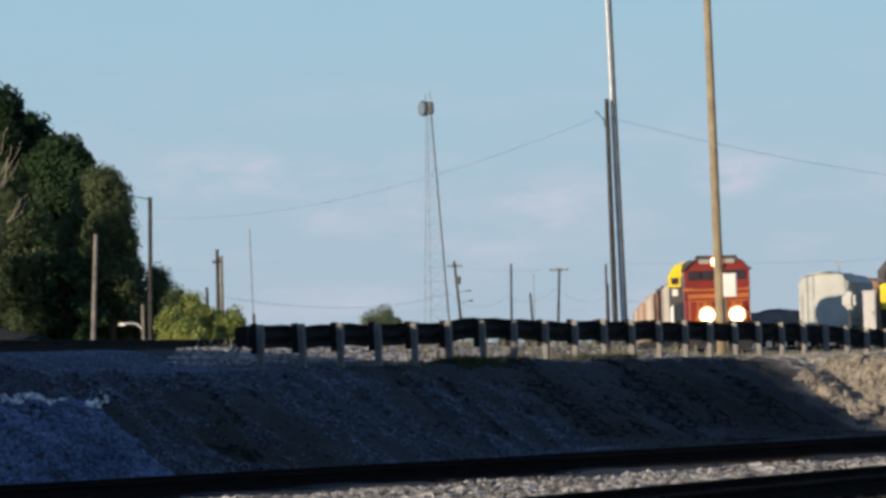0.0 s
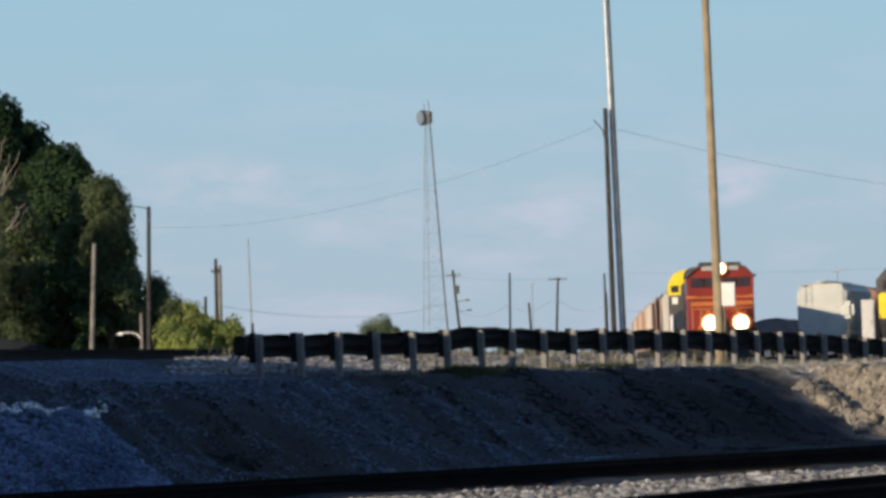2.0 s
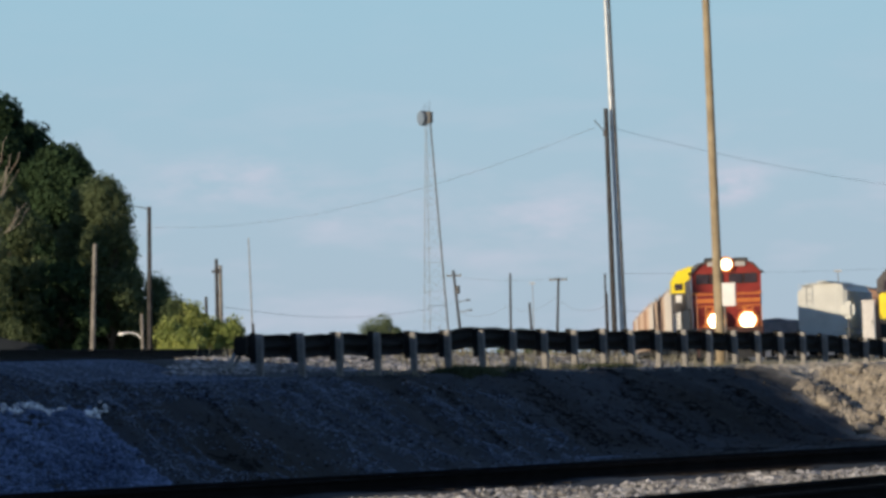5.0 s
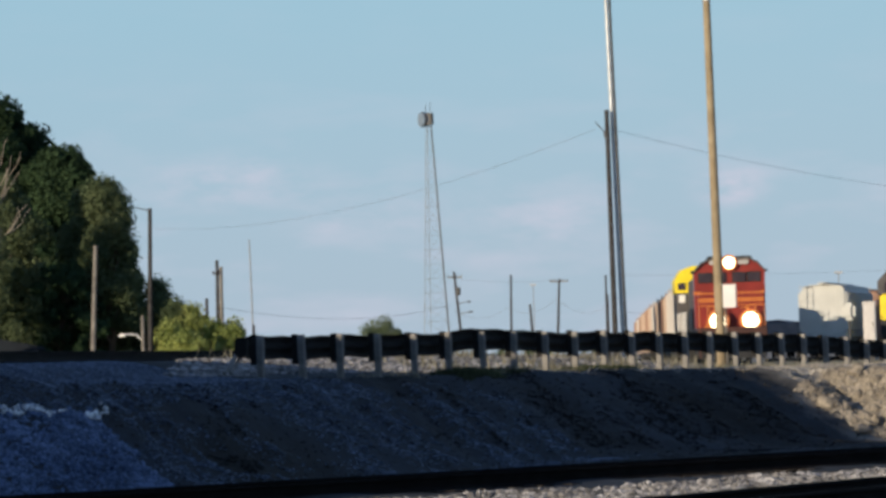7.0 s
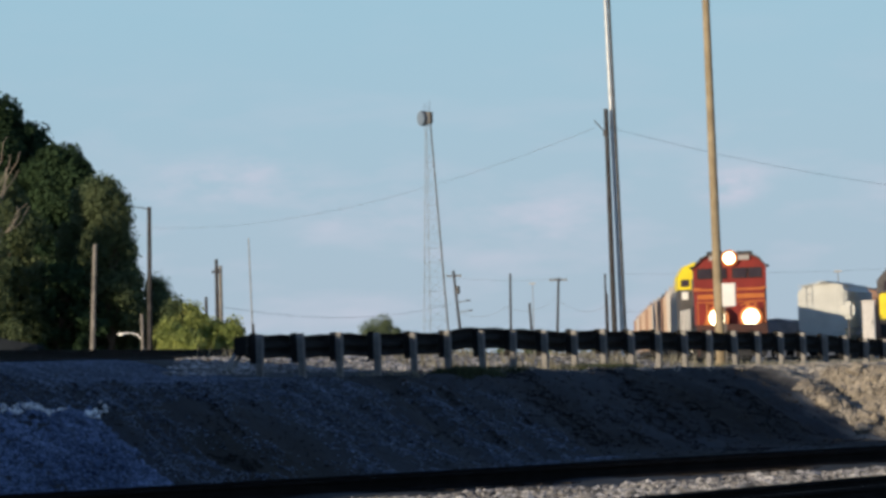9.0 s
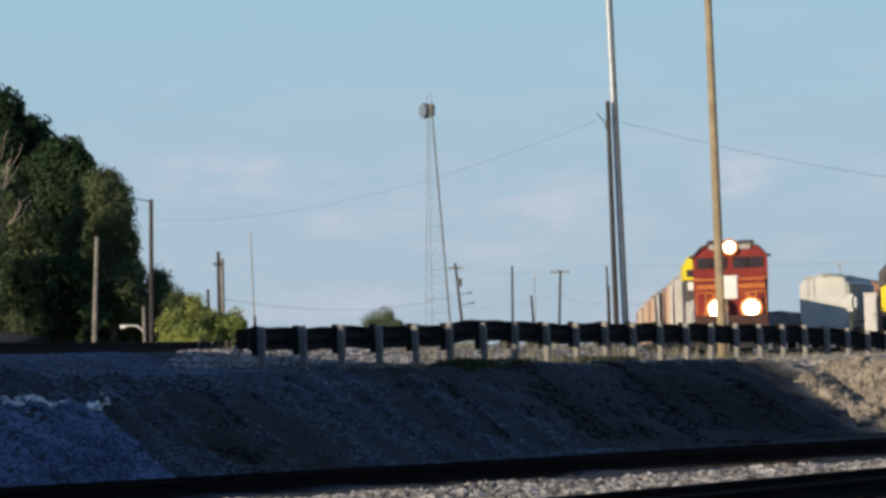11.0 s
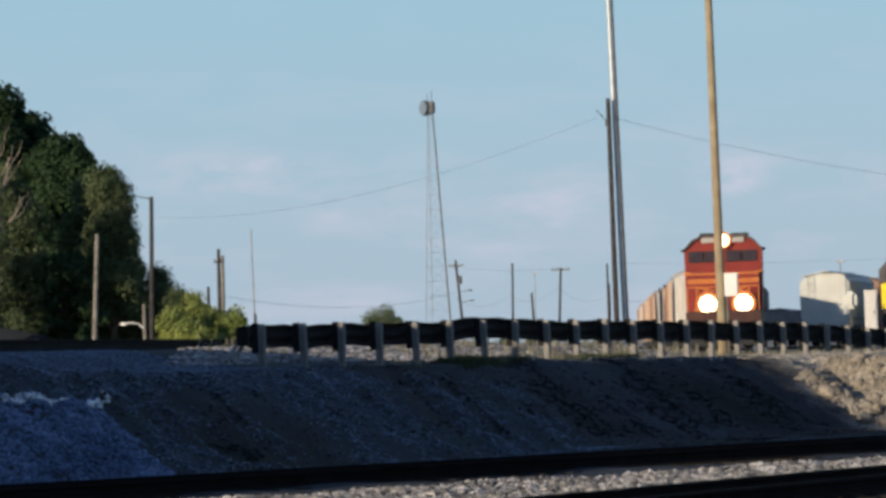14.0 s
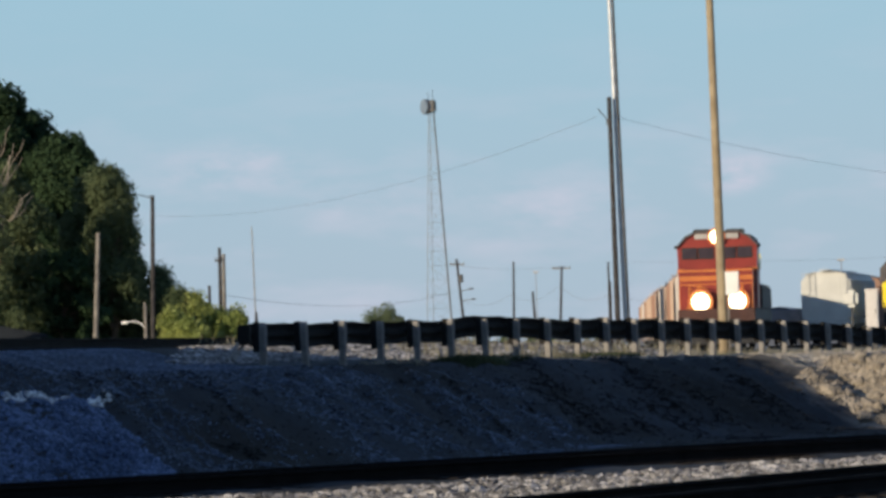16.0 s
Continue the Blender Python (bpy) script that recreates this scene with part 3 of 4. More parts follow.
def wire(p, q, sag, r, label):
    p, q = Vector(p), Vector(q)
    cu = bpy.data.curves.new("overhead_wire", "CURVE")
    cu.dimensions, cu.bevel_depth, cu.bevel_resolution = "3D", r, 1
    sp = cu.splines.new("POLY")
    sp.points.add(24)
    for i in range(25):
        u = i / 24
        c = p.lerp(q, u) - Vector((0, 0, sag * 4 * u * (1 - u)))
        sp.points[i].co = (*c, 1)
    cu.materials.append(WIRE)
    tagged(new("overhead_wire", cu), label, "wire", "overhead wires")


def build_poles():
    p = pole_thing("utility_pole", 6.19, 112, 9.40, 0.094, POLEWOOD, "tan round wooden pole with a white meter box beside the barrier", -0.07)
    mb = part("meter_box", box(B(), (0.085, -0.32, -0.28), (0.375, -0.10, 0.215), 0.015), WHITEBOX, p, "white painted steel box")
    mb.matrix_basis = Matrix.Translation((0, 0, 2.88 - p.location.z)) @ Matrix.Rotation(radians(-6), 4, "Z")
    part("box_lid", box(B(), (0.075, -0.332, 0.20), (0.385, -0.09, 0.23), 0.006), WHITEBOX, mb)
    part("conduit", tube(B(), (0.115, -0.15, 0.1), (0.115, -0.15, 1.75), 0.022, 0.022, 8), GREYWOOD, p)
    part("pole_cap", tube(B(), (-0.07, 0, 8.30), (-0.07, 0, 8.54), 0.092, 0.087, 12), GALV, p, "pale metal cap")
    q = pole_thing("wooden_mast", 5.88, 170, 9.91, 0.085, DARKWOOD, "dark weathered wooden mast beside a taller steel mast", -0.05)
    part("bracket", tube(B(), (-0.06, 0, 7.95), (-0.45, 0, 8.4), 0.018, 0.018, 6), DARKSTEEL, q)
    part("bracket", tube(B(), (-0.12, 0, 8.05), (-0.12, 0, 7.85), 0.045, 0.045, 8), DARKSTEEL, q)
    q = pole_thing("steel_mast", 6.16, 170.3, 16.5, 0.062, GALV, "tall pale galvanised steel mast leaning slightly", -0.27)
    q = pole_thing("steel_mast", 6.27, 170.6, 15.5, 0.05, DARKSTEEL, "tall thin dark steel mast leaning slightly", -0.23)
    q = pole_thing("utility_pole", -15.06, 220, 7.25, 0.105, GREYWOOD, "short bare grey wooden pole in front of trees", 0.35)
    q = pole_thing("utility_pole", -14.58, 256, 9.98, 0.115, DARKWOOD, "dark wooden utility pole with a short bracket at its head", 0.25)
    part("bracket", tube(B(), (0.22, 0, 8.95), (-0.5, 0, 9.12), 0.03, 0.025, 6), DARKSTEEL, q)
    # street lamp with an arched arm
    q = pole_thing("street_lamp", -14.53, 250, 4.53, 0.09, GREYWOOD, "short wooden lamp pole with an arched white lamp arm")
    pts = [(0, 0, 2.35), (-0.30, 0, 2.66), (-0.65, 0, 2.72), (-0.95, 0, 2.70)]
    bm = B()
    for a, b in zip(pts, pts[1:]):
        tube(bm, a, b, 0.032, 0.032, 8)
    part("arm", bm, WHITEBOX, q)
    part("lamp_head", box(B(), (-1.22, -0.10, 2.60), (-0.86, 0.10, 2.74), 0.05), WHITEBOX, q)
    q = pole_thing("utility_pole", -14.34, 330, 8.91, 0.12, DARKWOOD, "dark wooden utility pole with a small transformer", 0.1)
    cross_arm(q, 7.15, 0.32, DARKSTEEL, 0.1)
    pole_thing("utility_pole", -14.13, 331, 8.5, 0.13, GREYWOOD, "grey wooden utility pole close beside a darker one", 0.09)
    part("transformer", tube(B(), (-0.42, 0, 3.3), (-0.42, 0, 4.0), 0.17, 0.17, 12), DARKSTEEL, q)
    pole_thing("utility_pole", -15.11, 332, 6.5, 0.11, DARKWOOD, "short dark wooden pole by shrubs", 0.04)
    q = pole_thing("steel_mast", -13.82, 380, 11.5, 0.055, DULLZINC, "thin grey steel mast above shrubs", -0.12)
    part("sleeve", tube(B(), (0, 0, 0), (0, 0, 4.2), 0.13, 0.11, 10), DARKWOOD, q)
    q = pole_thing("utility_pole", 2.21, 450, 9.9, 0.12, DARKWOOD, "leaning wooden utility pole with lamps and a transformer", -0.73)
    cross_arm(q, 8.5, 0.65, x=-0.68)
    part("transformer", tube(B(), (-0.40, -0.3, 6.9), (-0.40, -0.3, 7.6), 0.2, 0.2, 12), DARKSTEEL, q)
    for hh, out in ((6.3, 0.75), (5.4, 0.9)):
        part("lamp_arm", tube(B(), (-0.5, 0, hh - 0.15), (out - 0.35, 0, hh), 0.04, 0.03, 6), GREYWOOD, q)
        part("lamp_head", box(B(), (out - 0.45, -0.12, hh - 0.06), (out - 0.05, 0.12, hh + 0.08), 0.03), DARKSTEEL, q)
    pole_thing("utility_pole", 6.30, 450, 9.48, 0.10, DARKWOOD, "bare dark wooden utility pole in the distance", 0.2)
    pole_thing("utility_pole", 11.16, 600, 8.59, 0.15, DARKWOOD, "far wooden utility pole in the distance", -0.35)
    q = pole_thing("utility_pole", 10.32, 450, 8.95, 0.11, DARKWOOD, "distant wooden utility pole with one cross arm", 0.43)
    cross_arm(q, 7.85, 0.8, x=0.40)
    pole_thing("utility_pole", 14.86, 450, 9.15, 0.10, DARKWOOD, "distant slender wooden pole beside the mast")
    pole_thing("utility_pole", 15.15, 455, 7.5, 0.09, DARKWOOD, "distant shorter wooden pole beside the mast")
    # yard flood lamps
    for x, y, top in ((9.75, 520, 9.6), (31.5, 400, 7.9)):
        q = pole_thing("yard_lamp", x, y, top, 0.045, DULLZINC, "slender distant yard lamp post with a flat lamp head", group="yard lamps")
        part("lamp_head", box(B(), (-0.32, -0.2, top - q.location.z - 0.08), (0.32, 0.2, top - q.location.z + 0.1), 0.04), GALV, q)
    w = 0.0055
    wire((5.43, 170, 9.28), (-14.3, 256, 8.95), 1.0, w, "sagging overhead wire between masts")
    wire((5.86, 170, 9.3), (40.0, 215, 7.9), 1.6, w, "sagging overhead wire crossing behind the pole")
    wire((-14.3, 330, 5.9), (1.2, 450, 7.0), 1.0, 0.012, "distant sagging overhead wire")
    for p, q in (((1.4, 450, 8.2), (6.1, 450, 8.3)), ((6.1, 450, 8.3), (10.4, 450, 8.9)), ((10.5, 450, 8.9), (14.7, 450, 8.0)), ((14.7, 450, 8.0), (24, 470, 8.6))):
        wire((p[0], p[1], p[2] - 1.7), (q[0], q[1], q[2] - 1.7), 0.8, 0.012, "distant sagging overhead wire")
    wire((1.5, 450, 9.3), (10.7, 450, 8.9), 0.25, 0.009, "distant overhead wire between poles")
    wire((14.7, 450, 9.2), (60, 480, 9.8), 0.5, 0.009, "distant overhead wire between poles")


def build_tower():
    t = thing("lattice_tower", -0.5, 600, float(ground_z(-0.5, 600)) - 0.1, -20, "tall galvanised lattice radio tower with a drum dish", "tower")
    h, w0, w1 = 30.6 - t.location.z, 1.93, 0.34
    ang = [radians(a) for a in (35, 155, 275)]

    def at(k, u):
        w = w0 + (w1 - w0) * min(1, u * 1.02)
        return Vector((math.cos(ang[k]) * w, math.sin(ang[k]) * w, h * u))
    for k in range(3):
        part("leg", tube(B(), at(k, 0), at(k, 1), 0.12 if k == 0 else 0.04, 0.09 if k == 0 else 0.03, 8), TOWERSTEEL if k == 0 else DULLZINC, t)
    n = 17
    for k in range(3):
        bm = B()
        for i in range(n):
            u, v = i / n, (i + 1) / n
            tube(bm, at(k, u), at((k + 1) % 3, v), 0.015, 0.015, 5)
            tube(bm, at(k, v), at((k + 1) % 3, v), 0.015, 0.015, 5)
        part("bracing", bm, DULLZINC, t)
    bm = B()
    for k in range(2):
        x = -0.25 + 0.55 * k
        tube(bm, (x, 0, h - 0.5), (x, 0, h + 1.9 + 0.3 * k), 0.04, 0.03, 6)
    part("antenna", bm, DARKSTEEL, t)
    dish = part("drum_dish", tube(B(), (-0.75, -0.35, h + 0.15), (-0.2, 0.25, h + 0.15), 0.85, 0.85, 24), DISH, t)
    part("dish_rim", tube(B(), (-0.62, -0.21, h + 0.15), (-0.50, -0.08, h + 0.15), 0.92, 0.9, 24), DARKSTEEL, dish)
    part("equipment", box(B(), (0.0, -0.5, h - 0.5), (0.62, 0.3, h + 0.9), 0.08), DARKSTEEL, t)


# ---------------------------------------------------------------- plants
def leaf_mesh(name, centres, radii, per, size, rng, material, outward=1.3):
    """Leaves as small bent four-cornered blades set in clumps round the centres."""
    c = np.repeat(centres, per, 0)
    r = np.repeat(radii, per)[:, None]
    d = rng.normal(size=c.shape)
    d /= np.linalg.norm(d, axis=1)[:, None]
    p = c + d * r * (0.45 + 0.55 * rng.random((len(c), 1)) ** 0.7)
    # blades face away from the middle of their clump, more or less
    face = d * outward + rng.normal(size=c.shape) * 0.6
    u = np.cross(face, rng.normal(size=c.shape))
    u /= np.linalg.norm(u, axis=1)[:, None] + 1e-9
    w = np.cross(face, u)
    w /= np.linalg.norm(w, axis=1)[:, None] + 1e-9
    s = size * (0.6 + 0.8 * rng.random((len(c), 1)))
    v = np.stack([p - u * s, p + w * s * 0.55, p + u * s, p - w * s * 0.55], 1)
    i = 4 * np.arange(len(c))[:, None]
    f = np.concatenate([i + np.array([[0, 1, 2]]), i + np.array([[0, 2, 3]])])
    return mesh_of(name, v.reshape(-1, 3), f, material)


def limb(bm, p, q, r0, r1, rng, bend=0.12):
    """A crooked tapered limb from p to q."""
    p, q = Vector(p), Vector(q)
    n, prev = 4, p
    for i in range(1, n + 1):
        c = p.lerp(q, i / n)
        if i < n:
            c += Vector(rng.normal(size=3)) * (q - p).length * bend * 0.4
        tube(bm, prev, c, r0 + (r1 - r0) * (i - 1) / n, r0 + (r1 - r0) * i / n, 7)
        prev = c


def build_tree(name, x, y, height, spread, rng, leaf, label, low=0.15, clumps=70, per=110, size=0.2, bark=BARK, skew=(0, 0)):
    z = float(ground_z(x, y)) - 0.15
    t = thing(name, x, y, z, 0, label, "tree" if "tree" in name else "shrub", "trees and shrubs")
    bm = B()
    limb(bm, (0, 0, 0), (skew[0] * 0.4, 0, height * 0.62), 0.022 * height, 0.008 * height, rng, 0.06)
    cs, rs = [], []
    for k in range(clumps):
        u = low + (1 - low) * rng.random()
        half = spread * math.sin(math.pi * min(0.97, 0.16 + 0.8 * u)) ** 0.7 * (0.62 + 0.5 * rng.random())
        a, rr = rng.random() * 6.283, half * rng.random() ** 0.45
        cs.append((math.cos(a) * rr + skew[0] * u, math.sin(a) * rr * 0.8 + skew[1] * u, height * u * (0.95 + 0.07 * rng.random())))
        rs.append(height * (0.035 + 0.065 * rng.random()) * (1.0 if y < 100 else 2.0 if "shrub" in name else 0.95))
        if k % 6 == 0:
            limb(bm, (skew[0] * 0.2, 0, height * min(0.55, u * 0.6)), cs[-1], 0.008 * height, 0.002 * height, rng)
    part("trunk", bm, bark, t)
    crown = new("crown", leaf_mesh("crown", np.array(cs), np.array(rs), per, size, rng, leaf))
    crown.parent = t
    return t


def build_plants():
    rng = np.random.default_rng(21)
    oak = "large dark green broadleaf tree in full leaf beside the line"
    build_tree("tree", -24.2, 276, 15.4, 4.5, rng, LEAFDARK, oak, 0.06, 330, 360, 0.15)
    build_tree("tree", -20.2, 274, 12.45, 3.4, rng, LEAFDARK, oak, 0.06, 300, 340, 0.14)
    build_tree("tree", -31.0, 285, 19, 6.0, rng, LEAFDARK, oak, 0.06, 110, 140, 0.26)
    build_tree("tree", -17.9, 266, 10.2, 2.2, rng, LEAFMID, "mid-green feathery tree at the edge of the grove", 0.1, 190, 260, 0.105)
    build_tree("tree", -17.0, 264, 10.6, 1.6, rng, LEAFMID, "slender feathery green tree at the edge of the grove", 0.3, 150, 220, 0.095)
    build_tree("tree", -22.3, 262, 10.8, 2.6, rng, LEAFMID, "mid-green tree in front of darker trees", 0.1, 180, 260, 0.11)
    build_tree("tree", -19.4, 262, 6.4, 2.6, rng, LEAFDARK, "low dark bushy tree in front of the grove", 0.03, 100, 170, 0.16)
    build_tree("tree", -24.6, 262, 6.6, 2.6, rng, LEAFDARK, "low dark bushy tree in front of the grove", 0.03, 90, 170, 0.16)
    build_tree("tree", -17.0, 272, 6.6, 1.5, rng, LEAFDARK, "low dark bushy tree at the grove's edge", 0.03, 60, 130, 0.18)
    # unseen trees added left of the view to shade the shed and grove
    for x, y, h in ((-24.5, 190, 12), (-30, 212, 13), (-35, 251, 10), (-26.5, 228, 8)):
        build_tree("tree", x, y, h, 3.4, rng, LEAFDARK, oak, 0.05, 110, 150, 0.22)
    own = np.random.default_rng(77)
    build_tree("tree", -22.1, 278, 14.0, 2.6, own, LEAFDARK, oak, 0.06, 220, 300, 0.14)
    build_tree("tree", -16.5, 271, 7.2, 0.9, own, LEAFDARK, "low dark bushy tree at the grove's edge", 0.03, 80, 190, 0.11)
    build_tree("shrub", -14.9, 269, 5.4, 1.1, own, LEAFMID, "dense green shrub by the line", 0.02, 80, 190, 0.08)
    # a dying tree with pale bare limbs
    z = float(ground_z(-23.0, 257)) - 0.15
    t = thing("tree", -23.0, 257, z, 0, "dead tree with pale bare crooked limbs", "tree", "trees and shrubs")
    bm = B()
    limb(bm, (0, 0, 0), (0.2, 0, 6.2), 0.26, 0.16, rng, 0.05)
    for q in ((2.0, -0.4, 8.8), (1.5, -0.2, 11.3), (-1.2, 0, 10.0), (0.5, -0.3, 12.0)):
        limb(bm, (0.2, 0, 6.1), q, 0.085, 0.03, rng, 0.15)
        for k in range(3):
            d = Vector(q) + Vector((rng.uniform(-0.2, 1.4), rng.uniform(-0.5, 0.5), rng.uniform(-0.3, 0.9)))
            limb(bm, Vector(q).lerp(Vector((0.2, 0, 6.1)), 0.3), d, 0.03, 0.012, rng, 0.15)
    part("trunk", bm, PALEBARK, t)
    build_tree("tree", -22.9, 256.5, 9.8, 1.5, rng, LEAFMID, "thin olive-green tree round bare limbs", 0.3, 60, 190, 0.08)
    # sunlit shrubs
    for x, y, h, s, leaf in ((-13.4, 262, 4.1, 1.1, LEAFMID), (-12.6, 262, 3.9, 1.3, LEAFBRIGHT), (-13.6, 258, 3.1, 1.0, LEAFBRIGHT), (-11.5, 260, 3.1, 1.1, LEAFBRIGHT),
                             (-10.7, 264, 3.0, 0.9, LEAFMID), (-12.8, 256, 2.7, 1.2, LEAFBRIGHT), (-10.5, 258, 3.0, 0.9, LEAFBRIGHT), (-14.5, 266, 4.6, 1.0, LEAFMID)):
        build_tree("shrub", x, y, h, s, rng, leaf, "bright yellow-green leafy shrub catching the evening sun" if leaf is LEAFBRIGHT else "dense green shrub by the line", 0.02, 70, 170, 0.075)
    for x, h, s in ((-5.3, 3.9, 1.1), (-4.2, 4.3, 1.2), (-3.2, 3.5, 0.9)):
        build_tree("shrub", x, 400, h, s, rng, LEAFPALE, "small distant green shrub against the sky", 0.02, 56, 130, 0.085)
    # shrubs added out of view beside the bank to throw its shade
    for k in range(17):
        x, y = -10.6 + 0.5 * math.sin(k * 2.1), 51.8 + 1.9 * k
        z = float(ground_z(x, y))
        build_tree("shrub", x, y, 4.0 - z + 0.2 * math.sin(k * 1.7) + (0.35, 0.80)[k > 10] - 0.22 * max(0, k - 13), 1.5, rng, LEAFDARK, "unseen dense shrub added to shade the bank", 0.02, 110, 150, 0.15)
    # leafy belt added right of and behind the camera to cut sky light
    n = 1500
    ang, rad = rng.uniform(0.5, 2.9, n), rng.uniform(45, 75, n)
    c = np.stack([np.sin(ang) * rad, np.cos(ang) * rad, rng.uniform(0, 14, n)], -1)
    tagged(new("sky_blocking_belt", leaf_mesh("sky_blocking_belt", c, rng.uniform(1.5, 3, n), 40, 0.6, rng, LEAFDARK)), "unseen belt of trees added to block sky light", "trees", kind="stuff")
    # a far belt of scrub that closes the plain
    n = 900
    ang = rng.uniform(0, 6.283, n)
    rad = rng.uniform(900, 1300, n)
    c = np.stack([np.sin(ang) * rad, np.cos(ang) * rad, rng.uniform(0.5, 2.5, n) + 1], -1)
    tagged(new("far_scrub", leaf_mesh("far_scrub", c, rng.uniform(2, 5, n), 40, 1.2, rng, LEAFMID)), "low far belt of green scrub on the plain", "scrub", kind="stuff")


def blades(name, s, rng, low, high, wide, label, material=GRASS):
    """Upright grass blades at the spots."""
    n = len(s)
    ang, h = rng.random(n) * 6.283, low + (high - low) * rng.random(n) ** 2
    w = np.stack([np.cos(ang), np.sin(ang), 0 * ang], -1) * wide
    tip = s + np.stack([rng.normal(size=n) * 0.3 * h, rng.normal(size=n) * 0.3 * h, h], -1)
    v = np.stack([s - w, s + w, tip], 1).reshape(-1, 3)
    tagged(new(name, mesh_of(name, v, np.arange(3 * n).reshape(-1, 3), material)), label, "grass", kind="stuff")


def build_grass():
    rng = np.random.default_rng(8)
    s = strewn(9000, 6, 30, -0.7, 0.5, rng)
    a = (s[:, 0] - G0[0]) * GD[0] + (s[:, 1] - G0[1]) * GD[1]
    s = s[np.sin(a * 1.3) + np.sin(a * 0.47 + 1) > 0.1]
    blades("dry_grass", s, rng, 0.04, 0.14, 0.012, "short dry grass at the foot of the barrier posts")
    s = strewn(22000, 7.5, 20, -0.15, 0.6, rng)
    a = (s[:, 0] - G0[0]) * GD[0] + (s[:, 1] - G0[1]) * GD[1]
    s = s[np.sin(a * 0.9 - 0.7) + np.sin(a * 2.3) * 0.5 + 0.5 * rng.random(len(s)) > 0.65]
    blades("verge_grass", s, rng, 0.04, 0.15, 0.012, "short dark green grass along the foot of the barrier", VERGE)
    # weeds on the open ground behind the barrier, thicker in patches
    s = strewn(36000, 12, 90, -16, -0.6, rng)
    k = np.sin(s[:, 0] * 1.7 + s[:, 1] * 0.6) + np.sin(s[:, 0] * 0.6 - s[:, 1] * 1.1 + 1) + 0.6 * rng.random(len(s))
    blades("weeds", s[k > 0.2], rng, 0.06, 0.30, 0.02, "dry tan and green weeds on the open ground")


# ---------------------------------------------------------------- rolling stock; noses point to -y, origin at the coupler end on the rail
def bogie(parent, y, axles=3):
    b = part("bogie", box(B(), (-1.25, y - 1.75, 0.38), (1.25, y + 1.75, 0.82), 0.06), BLACK, parent)
    for k in range(axles):
        yy = y + (k - (axles - 1) / 2) * (1.7 if axles == 3 else 1.75)
        for sgn in (-1, 1):
            part("wheel", tube(B(), (sgn * 0.70, yy, 0.5), (sgn * 0.83, yy, 0.5), 0.5, 0.5, 20), SHADERUST, b)
    return b


def lamp_face(parent, x, y, z, core, mid, out):
    """A lit lens with two added glowing discs that imitate its glare, facing the nose end."""
    part("lens", tube(B(), (x, y, z), (x, y + 0.05, z), core, core + 0.01, 24), LENS, parent, "lit warm white lens")
    part("halo_inner", tube(B(), (x, y + 0.051, z), (x, y + 0.06, z), mid, mid, 28), HALO_IN, parent, "yellow glare ring round the lens")
    part("halo_outer", tube(B(), (x, y + 0.061, z), (x, y + 0.07, z), out, out, 28), HALO_OUT, parent, "amber glare disc behind the lens")


